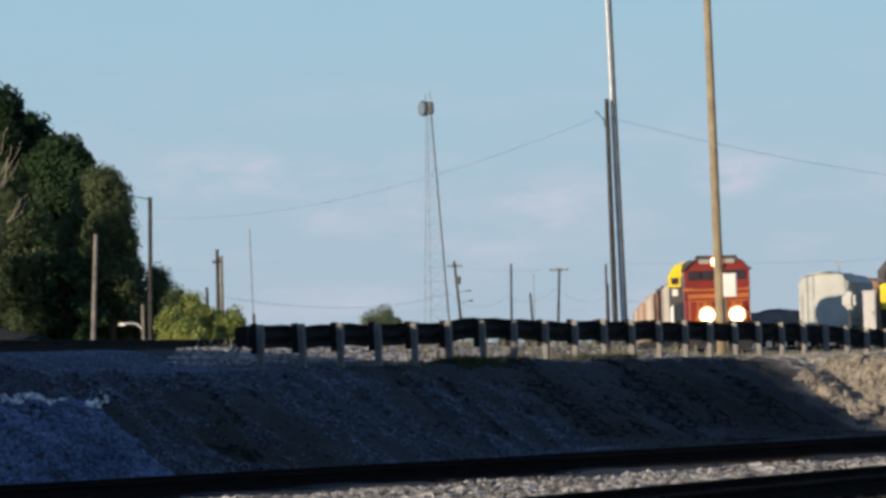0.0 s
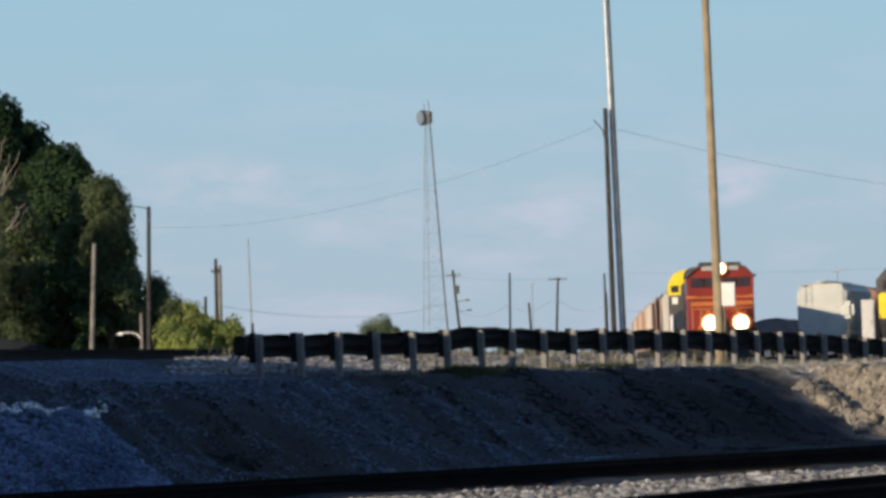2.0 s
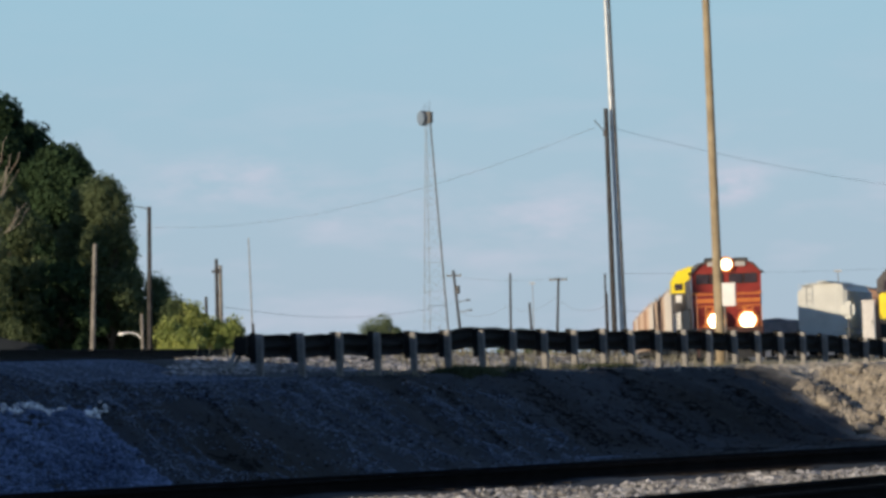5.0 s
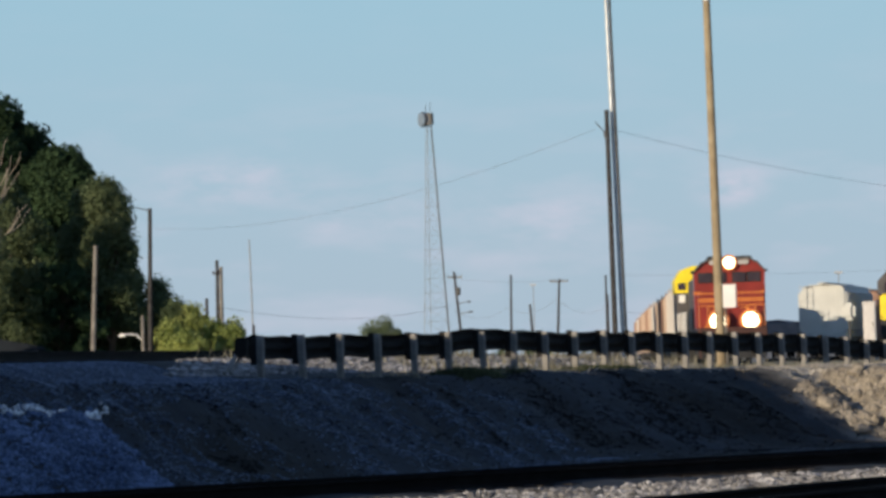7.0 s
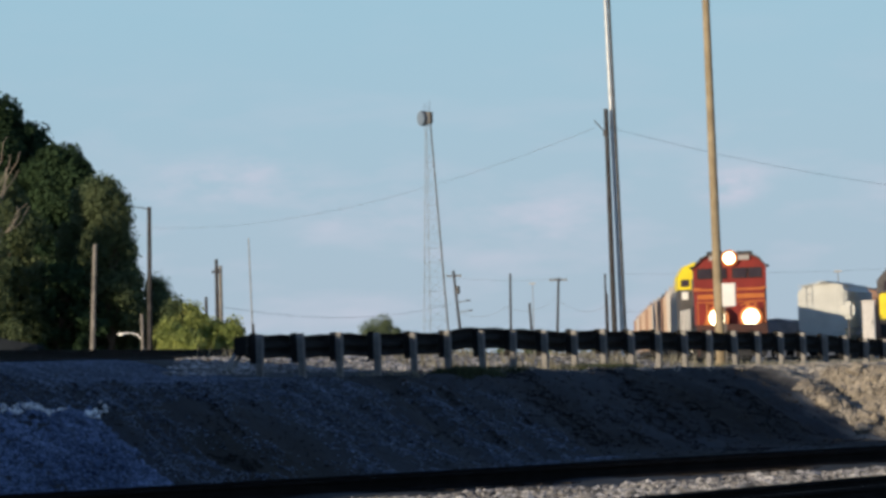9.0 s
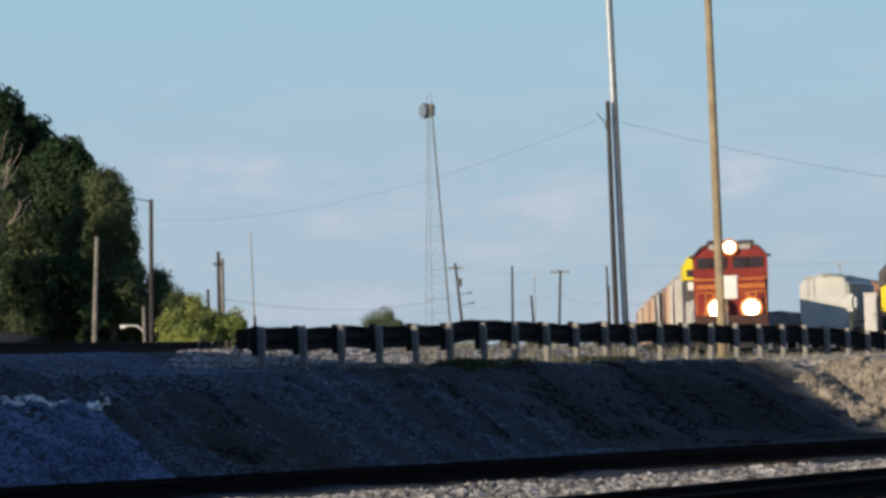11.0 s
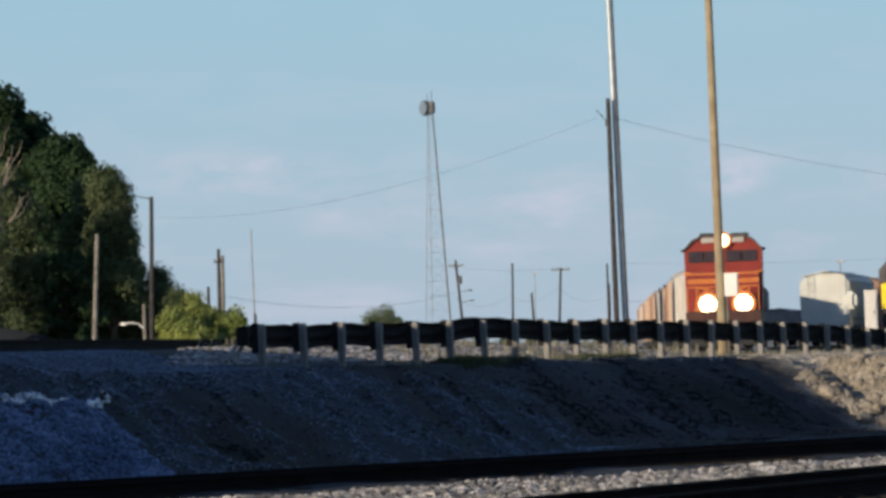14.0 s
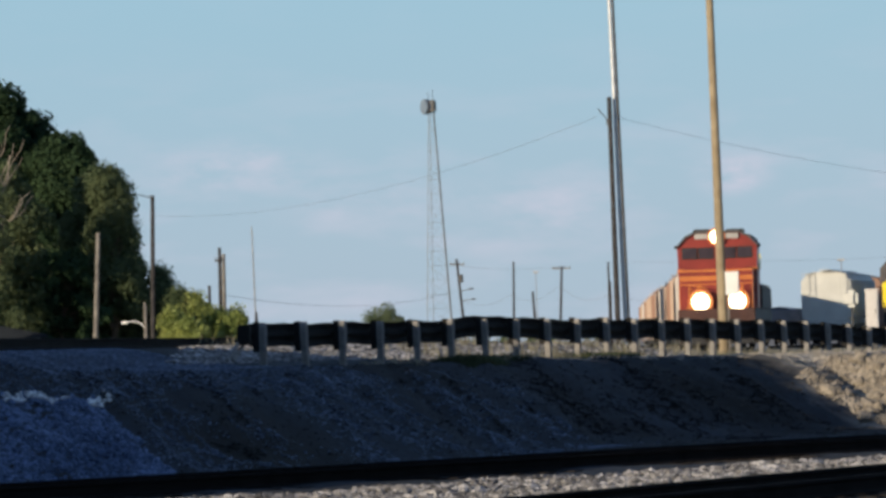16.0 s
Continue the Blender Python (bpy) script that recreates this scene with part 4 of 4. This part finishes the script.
def build_loco():
    main, roof = RED, ROOFGREY
    t = thing("locomotive", 0, 0, 0, 0, "red-nosed diesel locomotive with orange stripes and lit headlights", "locomotive", "the train")
    part("frame", box(B(), (-1.5, 0.9, 1.05), (1.5, 21.2, 1.5), 0.04), BLACK, t)
    part("fuel_tank", box(B(), (-1.35, 8.2, 0.35), (1.35, 13.8, 1.05), 0.15), BLACK, t)
    bogie(t, 4.3), bogie(t, 17.8)
    # nose, a wide short hood with chamfered corners
    nose = prism(B(), [(-1.42, 1.5), (1.42, 1.5), (1.42, 2.95), (1.2, 3.12), (-1.2, 3.12), (-1.42, 2.95)], 1.5, 3.4)
    part("nose", nose, main, t)
    cab = prism(B(), [(-1.53, 1.5), (1.53, 1.5), (1.56, 3.94), (1.20, 4.32), (0.80, 4.50), (-0.80, 4.50), (-1.20, 4.32), (-1.56, 3.94)], 3.1, 6.2)
    cabo = part("cab", cab, main, t)
    part("cab_roof", prism(B(), [(-1.59, 3.93), (-1.21, 4.32), (-0.81, 4.49), (0.81, 4.49), (1.21, 4.32), (1.59, 3.93), (1.61, 3.97), (1.24, 4.39), (0.83, 4.57), (-0.83, 4.57), (-1.24, 4.39), (-1.61, 3.97)],
                           2.95, 6.35), roof, t)
    hood = prism(B(), [(-0.95, 1.5), (0.95, 1.5), (0.95, 4.3), (0.7, 4.5), (-0.7, 4.5), (-0.95, 4.3)], 6.2, 20.5)
    part("long_hood", hood, ROOFGREY, t)
    part("hood_top", prism(B(), [(-0.97, 4.25), (-0.72, 4.52), (0.72, 4.52), (0.97, 4.25), (0.97, 4.3), (0.74, 4.56), (-0.74, 4.56), (-0.97, 4.3)], 6.36, 20.5), roof, t)
    part("radiator", box(B(), (-1.05, 13.2, 3.55), (1.05, 20.6, 4.62), 0.1), ROOFGREY, t)
    part("dynamic_brake", box(B(), (-1.02, 7.2, 3.6), (1.02, 10.2, 4.55), 0.08), main, t)
    for yy in (8.0, 10.0, 12.0):
        part("roof_fan", tube(B(), (0, yy, 4.5), (0, yy, 4.66), 0.55, 0.55, 18), ROOFGREY, t)
    part("exhaust", box(B(), (-0.3, 13.6, 4.5), (0.3, 14.3, 4.78), 0.03), BLACK, t)
    # windscreens with frames
    for sgn in (-1, 1):
        for a, b in ((0.14, 0.72), (0.80, 1.36)):
            lo, hi = (a, b) if sgn > 0 else (-b, -a)
            w = part("windscreen", box(B(), (lo, 3.05, 3.50), (hi, 3.11, 3.90), 0.02), PANE, t)
            part("window_frame", box(B(), (lo - 0.03, 3.065, 3.47), (hi + 0.03, 3.105, 3.93), 0.02), BLACK, w)
        part("side_window", box(B(), (sgn * 1.50 - 0.06, 3.9, 3.2), (sgn * 1.50 + 0.07, 5.4, 3.8), 0.02), PANE, t)
        part("number_board", box(B(), (min(sgn * 0.34, sgn * 0.86), 2.98, 4.26), (max(sgn * 0.34, sgn * 0.86), 3.12, 4.46), 0.015), LENSBOARD, t, "pale number board")
        part("mirror", box(B(), (sgn * 1.62 - 0.08, 3.6, 3.92), (sgn * 1.62 + 0.08, 3.66, 4.04), 0.02), BLACK, t)
        # ditch lights on the front platform
        x = sgn * 0.71 + 0.10
        d = part("ditch_light", tube(B(), (x, 0.99, 1.78), (x, 1.25, 1.78), 0.30, 0.2, 16), BLACK, t)
        lamp_face(d, x, 0.92, 1.78, 0.33, 0.39, 0.49)
        # stepwell rails
        bm = B()
        for x in (1.05, 1.42):
            tube(bm, (sgn * x, 0.95, 0.75), (sgn * x, 0.95, 2.45), 0.025, 0.025, 6)
        tube(bm, (sgn * 1.05, 0.95, 2.45), (sgn * 0.35, 0.95, 2.3), 0.025, 0.025, 6)
        tube(bm, (sgn * 1.05, 0.95, 2.4), (sgn * 0.55, 1.35, 1.55), 0.025, 0.025, 6)
        part("handrail", bm, ORANGE, t)
        for z in (0.45, 0.8, 1.15):
            part("step", box(B(), (min(sgn * 0.95, sgn * 1.48), 0.75, z), (max(sgn * 0.95, sgn * 1.48), 1.05, z + 0.04)), BLACK, t)
        bm = B()
        for yy in np.arange(6.5, 20.6, 1.75):
            tube(bm, (sgn * 1.45, yy, 1.5), (sgn * 1.45, yy, 2.5), 0.02, 0.02, 6)
        tube(bm, (sgn * 1.45, 6.4, 2.5), (sgn * 1.45, 20.6, 2.5), 0.022, 0.022, 6)
        part("side_handrail", bm, BLACK, t)
        part("side_box", box(B(), (sgn * 1.3 - 0.25, 8.5, 1.5), (sgn * 1.3 + 0.25, 20.2, 2.45), 0.05), BLACK, t)
        # slanting orange bands on the nose
        bm = prism(B(), [(sgn * 0.98, 1.52), (sgn * 1.20, 1.52), (sgn * 0.72, 2.42), (sgn * 0.56, 2.42)], 1.484, 1.5)
        part("nose_band", bm, ORANGE, t, "slanting orange band")
    for z0, z1 in ((2.95, 3.03), (2.60, 2.79), (2.44, 2.49)):
        part("stripe", box(B(), (-1.425, 1.48, z0), (1.425, 3.1, z1), 0.004), ORANGE, t, "orange painted stripe")
    part("cab_band", box(B(), (-1.565, 3.085, 2.98), (1.565, 6.205, 3.1), 0.004), ORANGE, t, "orange painted stripe")
    part("nose_door", box(B(), (-0.36, 1.47, 1.55), (0.36, 1.5, 2.44), 0.01), RED, t)
    head = part("headlight", box(B(), (-0.30, 2.93, 4.17), (0.30, 3.1, 4.5), 0.04), BLACK, t)
    lamp_face(head, 0.0, 2.85, 4.34, 0.235, 0.28, 0.35)
    part("horn", tube(B(), (-0.1, 4.6, 4.6), (-0.1, 4.1, 4.62), 0.04, 0.07, 8), BLACK, t)
    part("air_conditioner", box(B(), (-0.95, 3.5, 4.5), (-0.25, 5.2, 4.66), 0.05), BLACK, t)
    part("antenna", box(B(), (0.30, 4.0, 4.5), (1.05, 5.4, 4.65), 0.05), BLACK, t)
    part("pilot", prism(B(), [(-1.45, 0.18), (1.45, 0.18), (1.5, 1.2), (-1.5, 1.2)], 0.72, 0.92), PILOT, t)
    part("platform", box(B(), (-1.5, 0.7, 1.2), (1.5, 1.55, 1.5), 0.03), PILOT, t)
    part("coupler", box(B(), (-0.16, 0.05, 0.72), (0.16, 0.8, 1.0), 0.05), SHADERUST, t)
    part("snow_plough", prism(B(), [(0.45, 0.12), (0.72, 0.12), (0.72, 0.7), (0.62, 0.7)], -1.4, 1.4, "x"), BLACK, t)
    return t


def build_trailing_loco():
    """The second unit, running with its long hood first and its cab at the back."""
    t = thing("locomotive", 0, 0, 0, 0, "dark grey diesel locomotive with a yellow cab, running long hood first", "locomotive", "the train")
    part("frame", box(B(), (-1.5, 0.9, 1.05), (1.5, 21.2, 1.5), 0.04), BLACK, t)
    part("fuel_tank", box(B(), (-1.35, 8.2, 0.35), (1.35, 13.8, 1.05), 0.15), BLACK, t)
    bogie(t, 4.3), bogie(t, 17.8)
    part("long_hood", prism(B(), [(-0.9, 1.5), (0.9, 1.5), (0.9, 4.1), (0.65, 4.3), (-0.65, 4.3), (-0.9, 4.1)], 1.6, 14.0), ROOFGREY, t)
    part("lower_cab", box(B(), (-1.5, 14.0, 1.5), (1.5, 18.6, 3.62), 0.04), ROOFGREY, t)
    part("upper_cab", prism(B(), [(-1.55, 3.6), (1.55, 3.6), (1.56, 4.25), (1.25, 4.75), (0.7, 4.95), (-0.7, 4.95), (-1.25, 4.75), (-1.56, 4.25)], 13.95, 18.65), YELLOW, t, "yellow cab top")
    part("nose", box(B(), (-1.3, 18.6, 1.5), (1.3, 20.4, 3.0), 0.12), YELLOW, t)
    for sgn in (-1, 1):
        part("number_board", box(B(), (sgn * 1.22 - 0.16, 13.9, 3.12), (sgn * 1.22 + 0.16, 13.98, 3.5), 0.01), WHITEBOX, t, "pale number board")
        part("cab_window", box(B(), (sgn * 1.22 - 0.2, 13.9, 3.75), (sgn * 1.22 + 0.2, 13.97, 4.1), 0.01), PANE, t)
        part("side_box", box(B(), (sgn * 1.2 - 0.28, 1.9, 1.5), (sgn * 1.2 + 0.28, 7.2, 2.3), 0.05), BLACK, t)
        part("step", box(B(), (sgn * 1.3 - 0.2, 0.8, 0.5), (sgn * 1.3 + 0.2, 1.1, 0.56)), WHITEBOX, t)
        bm = B()
        for yy in np.arange(1.2, 14, 1.75):
            tube(bm, (sgn * 1.5, yy, 1.5), (sgn * 1.5, yy, 2.5), 0.02, 0.02, 6)
        tube(bm, (sgn * 1.5, 1.1, 2.5), (sgn * 1.5, 14, 2.5), 0.022, 0.022, 6)
        part("side_handrail", bm, WHITEBOX, t)
    for yy in (3.2, 5.2, 9.0):
        part("roof_fan", tube(B(), (0, yy, 4.28), (0, yy, 4.45), 0.5, 0.5, 18), ROOFGREY, t)
    part("pilot", box(B(), (-1.45, 0.72, 0.2), (1.45, 0.95, 1.5), 0.04), BLACK, t)
    part("coupler", box(B(), (-0.16, 0.05, 0.72), (0.16, 0.8, 1.0), 0.05), SHADERUST, t)
    return t


def build_hopper(body, roofm, label, length=17.5, height=4.2):
    """A covered hopper car with ribbed sides."""
    t = thing("hopper_car", 0, 0, 0, 0, label, "rail car", "the train")
    y0, y1 = 0.9, length - 0.9
    shell = prism(B(), [(-1.2, 1.15), (1.2, 1.15), (1.55, 1.55), (1.55, height - 0.45), (1.3, height - 0.12), (0.7, height), (-0.7, height), (-1.3, height - 0.12), (-1.55, height - 0.45), (-1.55, 1.55)], y0 + 0.7, y1 - 0.7)
    part("shell", shell, body, t)
    part("roof", prism(B(), [(-1.36, height - 0.12), (-0.7, height + 0.005), (0.7, height + 0.005), (1.36, height - 0.12), (1.36, height - 0.08), (0.72, height + 0.05), (-0.72, height + 0.05), (-1.36, height - 0.08)], y0 + 0.5, y1 - 0.5), roofm, t)
    for sgn in (-1, 1):
        for k in range(13):
            yy = y0 + 0.8 + (y1 - y0 - 1.6) * k / 12
            part("rib", box(B(), (sgn * 1.60 - 0.055, yy - 0.05, 1.5), (sgn * 1.60 + 0.055, yy + 0.05, height - 0.42)), body, t)
        part("sill", box(B(), (sgn * 1.5 - 0.08, y0, 1.1), (sgn * 1.5 + 0.08, y1, 1.4), 0.02), body, t)
        for yy in (y0 + 0.1, y1 - 0.1):
            bm = B()
            for x in (1.05, 1.45):
                tube(bm, (sgn * x, yy, 0.7), (sgn * x, yy, height), 0.02, 0.02, 6)
            for z in np.arange(0.8, height, 0.4):
                tube(bm, (sgn * 1.05, yy, z), (sgn * 1.45, yy, z), 0.015, 0.015, 5)
            part("ladder", bm, body, t)
    for yy in (y0, y1):
        part("end_sill", box(B(), (-1.5, yy - 0.12, 1.0), (1.5, yy + 0.12, 1.35), 0.03), body, t)
    part("centre_sill", box(B(), (-0.3, 0.1, 0.75), (0.3, length - 0.1, 1.05), 0.03), BLACK, t)
    for k in range(3):
        yy = length / 2 + (k - 1) * 3.4
        part("discharge_chute", prism(B(), [(-1.0, 1.15), (1.0, 1.15), (0.35, 0.5), (-0.35, 0.5)], yy - 1.2, yy + 1.2), body, t)
    part("running_board", box(B(), (-0.35, y0 + 0.3, height + 0.12), (0.35, y1 - 0.3, height + 0.16)), roofm, t)
    for k in range(4):
        yy = length / 2 + (k - 1.5) * 3.3
        part("hatch", box(B(), (-0.5, yy - 0.5, height), (0.5, yy + 0.5, height + 0.1), 0.03), roofm, t)
    bogie(t, 2.6, 2), bogie(t, length - 2.6, 2)
    return t


def build_yard():
    z = 1.40
    # a standing cut of cars on the next track
    h = build_hopper(CARCREAM, CARCREAM, "cream covered hopper car standing in the yard, lower half in shade", 16.5, 4.07)
    h["group"] = "standing cars"
    h.matrix_basis = pose(21.72, 290, z, 0, 0, -11) @ Matrix.Diagonal((0.86, 1, 1, 1))
    c = build_hopper(CARRUST, CARRUST, "brown covered hopper car standing in the yard", 16.5, 3.9)
    c["group"] = "standing cars"
    c.matrix_basis = pose(24.95, 307.3, z, 0, 0, -11)
    for k, (x, y) in enumerate(((18.0, 305), (20.0, 321), (22.0, 337))):
        c2 = copy_thing(LOWCAR[0], pose(x + 2.0, y, z, 0, 0, -7)) if k else LOWCAR[0]
        if not k:
            c2.matrix_basis = pose(x + 2.0, y, z, 0, 0, -7)
    # white relay cabinet and a signal case on a post, both by the near end of the yard
    gz = float(ground_z(12.68, 150)) - 0.05
    w = thing("relay_cabinet", 12.68, 150, gz, -8, "narrow white steel relay cabinet beside the line", "cabinet")
    part("body", box(B(), (-0.18, -0.2, 0.85), (0.18, 0.2, 2.98 - gz), 0.015), CABINET, w)
    part("plinth", box(B(), (-0.13, -0.15, 0), (0.13, 0.15, 0.86), 0.01), DARKSTEEL, w)
    part("lid", box(B(), (-0.2, -0.22, 2.96 - gz), (0.2, 0.22, 3.02 - gz), 0.01), CABINET, w)
    part("door", box(B(), (-0.14, -0.212, 0.95), (0.14, -0.197, 1.75), 0.004), CABINET, w)
    part("handle", box(B(), (0.09, -0.235, 1.3), (0.11, -0.21, 1.42), 0.004), DARKSTEEL, w)
    k = thing("signal_case", 12.25, 152, gz, -25, "small pale grey signal case on a dark post", "signal")
    part("post", tube(B(), (0, 0, 0), (0, 0, 1.6), 0.035, 0.035, 10), DARKSTEEL, k)
    part("case", box(B(), (-0.21, -0.16, 1.5), (0.21, 0.16, 2.02), 0.11), CARCREAM, k)
    # yellow track machine partly in view
    m = thing("track_machine", 26.6, 292, z, -8, "yellow track machine with a grey roof", "machine")
    part("body", box(B(), (-1.28, 0.14, 1.0), (1.28, 9, 2.3), 0.08), BLACK, m)
    part("cab", box(B(), (-1.3, 0.1, 1.85), (1.3, 3.0, 3.5), 0.12), YELLOW, m)
    part("cab_window", box(B(), (-1.0, -0.02, 3.60), (1.0, 0.05, 4.15), 0.02), PANE, m)
    part("roof", prism(B(), [(-1.4, 3.48), (1.4, 3.48), (1.4, 4.2), (0.85, 4.8), (-0.85, 4.8), (-1.4, 4.2)], 0.0, 3.2), ROOFGREY, m)
    part("under_frame", box(B(), (-1.2, 0.3, 0.55), (1.2, 8.8, 1.02), 0.04), BLACK, m)
    bogie(m, 2.2, 2), bogie(m, 6.9, 2)


LOWCAR = []


def build_low_car():
    """A low-sided gondola."""
    t = thing("gondola_car", 0, 0, 0, 0, "low dark blue-grey gondola car standing in the yard", "rail car", "standing cars")
    for sgn in (-1, 1):
        part("side", box(B(), (sgn * 1.5 - 0.06, 0.4, 1.1), (sgn * 1.5 + 0.06, 15.4, 2.1), 0.02), CARBLUE, t)
        for k in range(11):
            part("rib", box(B(), (sgn * 1.6 - 0.05, 0.6 + k * 1.45, 1.1), (sgn * 1.6 + 0.05, 0.75 + k * 1.45, 2.05)), CARBLUE, t)
    for y in (0.34, 15.34):
        part("end", box(B(), (-1.44, y, 1.1), (1.44, y + 0.12, 2.1), 0.02), SIDING, t)
    part("floor_plate", box(B(), (-1.43, 0.47, 1.0), (1.43, 15.33, 1.15)), BLACK, t)
    part("load", prism(B(), [(-1.42, 1.2), (1.42, 1.2), (1.35, 1.95), (0.3, 2.3), (-0.5, 2.25), (-1.35, 2.0)], 0.6, 15.2), CARBLUE, t)
    bogie(t, 2.4, 2), bogie(t, 13.3, 2)
    LOWCAR.append(t)


def build_house():
    x, y = -18.6, 205
    z = float(ground_z(x, y)) - 0.1
    h = thing("shed", x, y, z, 12, "low dark-roofed shed in the shade of trees", "shed")
    part("wall", box(B(), (-2.2, -2, 0), (2.2, 2, 1.75)), SIDING, h)
    part("roof", prism(B(), [(-2.5, 1.72), (2.5, 1.72), (2.4, 1.85), (0, 2.35), (-2.4, 1.85)], -2.3, 2.3), SHINGLE, h)
    for wx in (-1.3, 0.2, 1.5):
        w = part("window", box(B(), (wx - 0.3, -2.04, 0.6), (wx + 0.3, -1.98, 1.4), 0.01), PANE, h)
        part("window_frame", box(B(), (wx - 0.36, -2.03, 0.54), (wx + 0.36, -1.99, 1.46), 0.01), WHITEBOX, w)


# ---------------------------------------------------------------- assembly
MAIN_LINE = smooth_line(MAIN, 1.0)
MAIN_S = np.concatenate([[0], np.cumsum(np.linalg.norm(np.diff(MAIN_LINE[:, :2], axis=0), axis=1))])


def on_line(s):
    return np.array([np.interp(s, MAIN_S, MAIN_LINE[:, k]) for k in range(3)])


def s_at_y(y):
    return float(np.interp(-y, -MAIN_LINE[:, 1], MAIN_S))


build_ground()
build_gravel()
build_boulders()
build_grass()
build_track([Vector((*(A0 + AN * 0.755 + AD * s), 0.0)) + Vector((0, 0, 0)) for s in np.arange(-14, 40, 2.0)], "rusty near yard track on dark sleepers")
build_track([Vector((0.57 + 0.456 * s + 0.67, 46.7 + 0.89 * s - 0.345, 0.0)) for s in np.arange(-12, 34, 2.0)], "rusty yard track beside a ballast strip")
build_track([tuple(p) for p in MAIN_LINE[::3]], "main line track on a ballast bed", tie_range=(66, 215))
build_track([(21.6 + (y - 290) * 0.194, y, 1.22) for y in np.arange(272, 480, 6.0)], "yard track with standing cars", tie_range=(290, 300))
build_barrier()
build_poles()
build_tower()
build_plants()
build_house()
build_low_car()
build_yard()

TRAIN = [(build_loco(), 22.0), (build_trailing_loco(), 22.0)]
GREYCAR = build_hopper(CARGREY, CARCREAM, "pale grey ribbed covered hopper car in the train")
TANCAR = build_hopper(CARTAN, CARGREY, "dusty tan ribbed covered hopper car in the train")
RUSTCAR = build_hopper(CARRUST, CARRUST, "brown ribbed covered hopper car in the train")
TRAIN += [(GREYCAR, 17.5), (TANCAR, 17.5), (RUSTCAR, 17.5)]
for src in (TANCAR, GREYCAR, TANCAR, RUSTCAR, TANCAR, TANCAR, RUSTCAR, GREYCAR, TANCAR, RUSTCAR):
    TRAIN.append((copy_thing(src, pose(0, 0, 0)), 17.5))

# seconds and how far up the line (y) the first locomotive's headlight is
FRONT = [(0.0, 243.5), (3.5, 233.5), (7.0, 224.0), (9.0, 217.6), (12.5, 208.0), (14.5, 203.2), (16.0, 200.0)]


def motions():
    ts = np.array([r[0] for r in FRONT])
    ys = np.array([r[1] for r in FRONT])
    fit = np.polyfit(ts, ys, 3)
    gone = 0.0
    for thing_, length in TRAIN:
        rows = []
        for t in np.arange(0, 16.01, 0.5):
            s = s_at_y(float(np.polyval(fit, t)) - 2.9) - gone
            p, q = on_line(s - length * 0.14), on_line(s - length * 0.86)
            way = (q - p) / np.linalg.norm(q - p)
            at = p - way * length * 0.14
            rows.append((float(t), pose(at[0], at[1], at[2] + 0.175, 0, 0, math.degrees(math.atan2(way[1], way[0])) - 90)))
        walk(thing_, rows)
        gone += length + 0.3


motions()
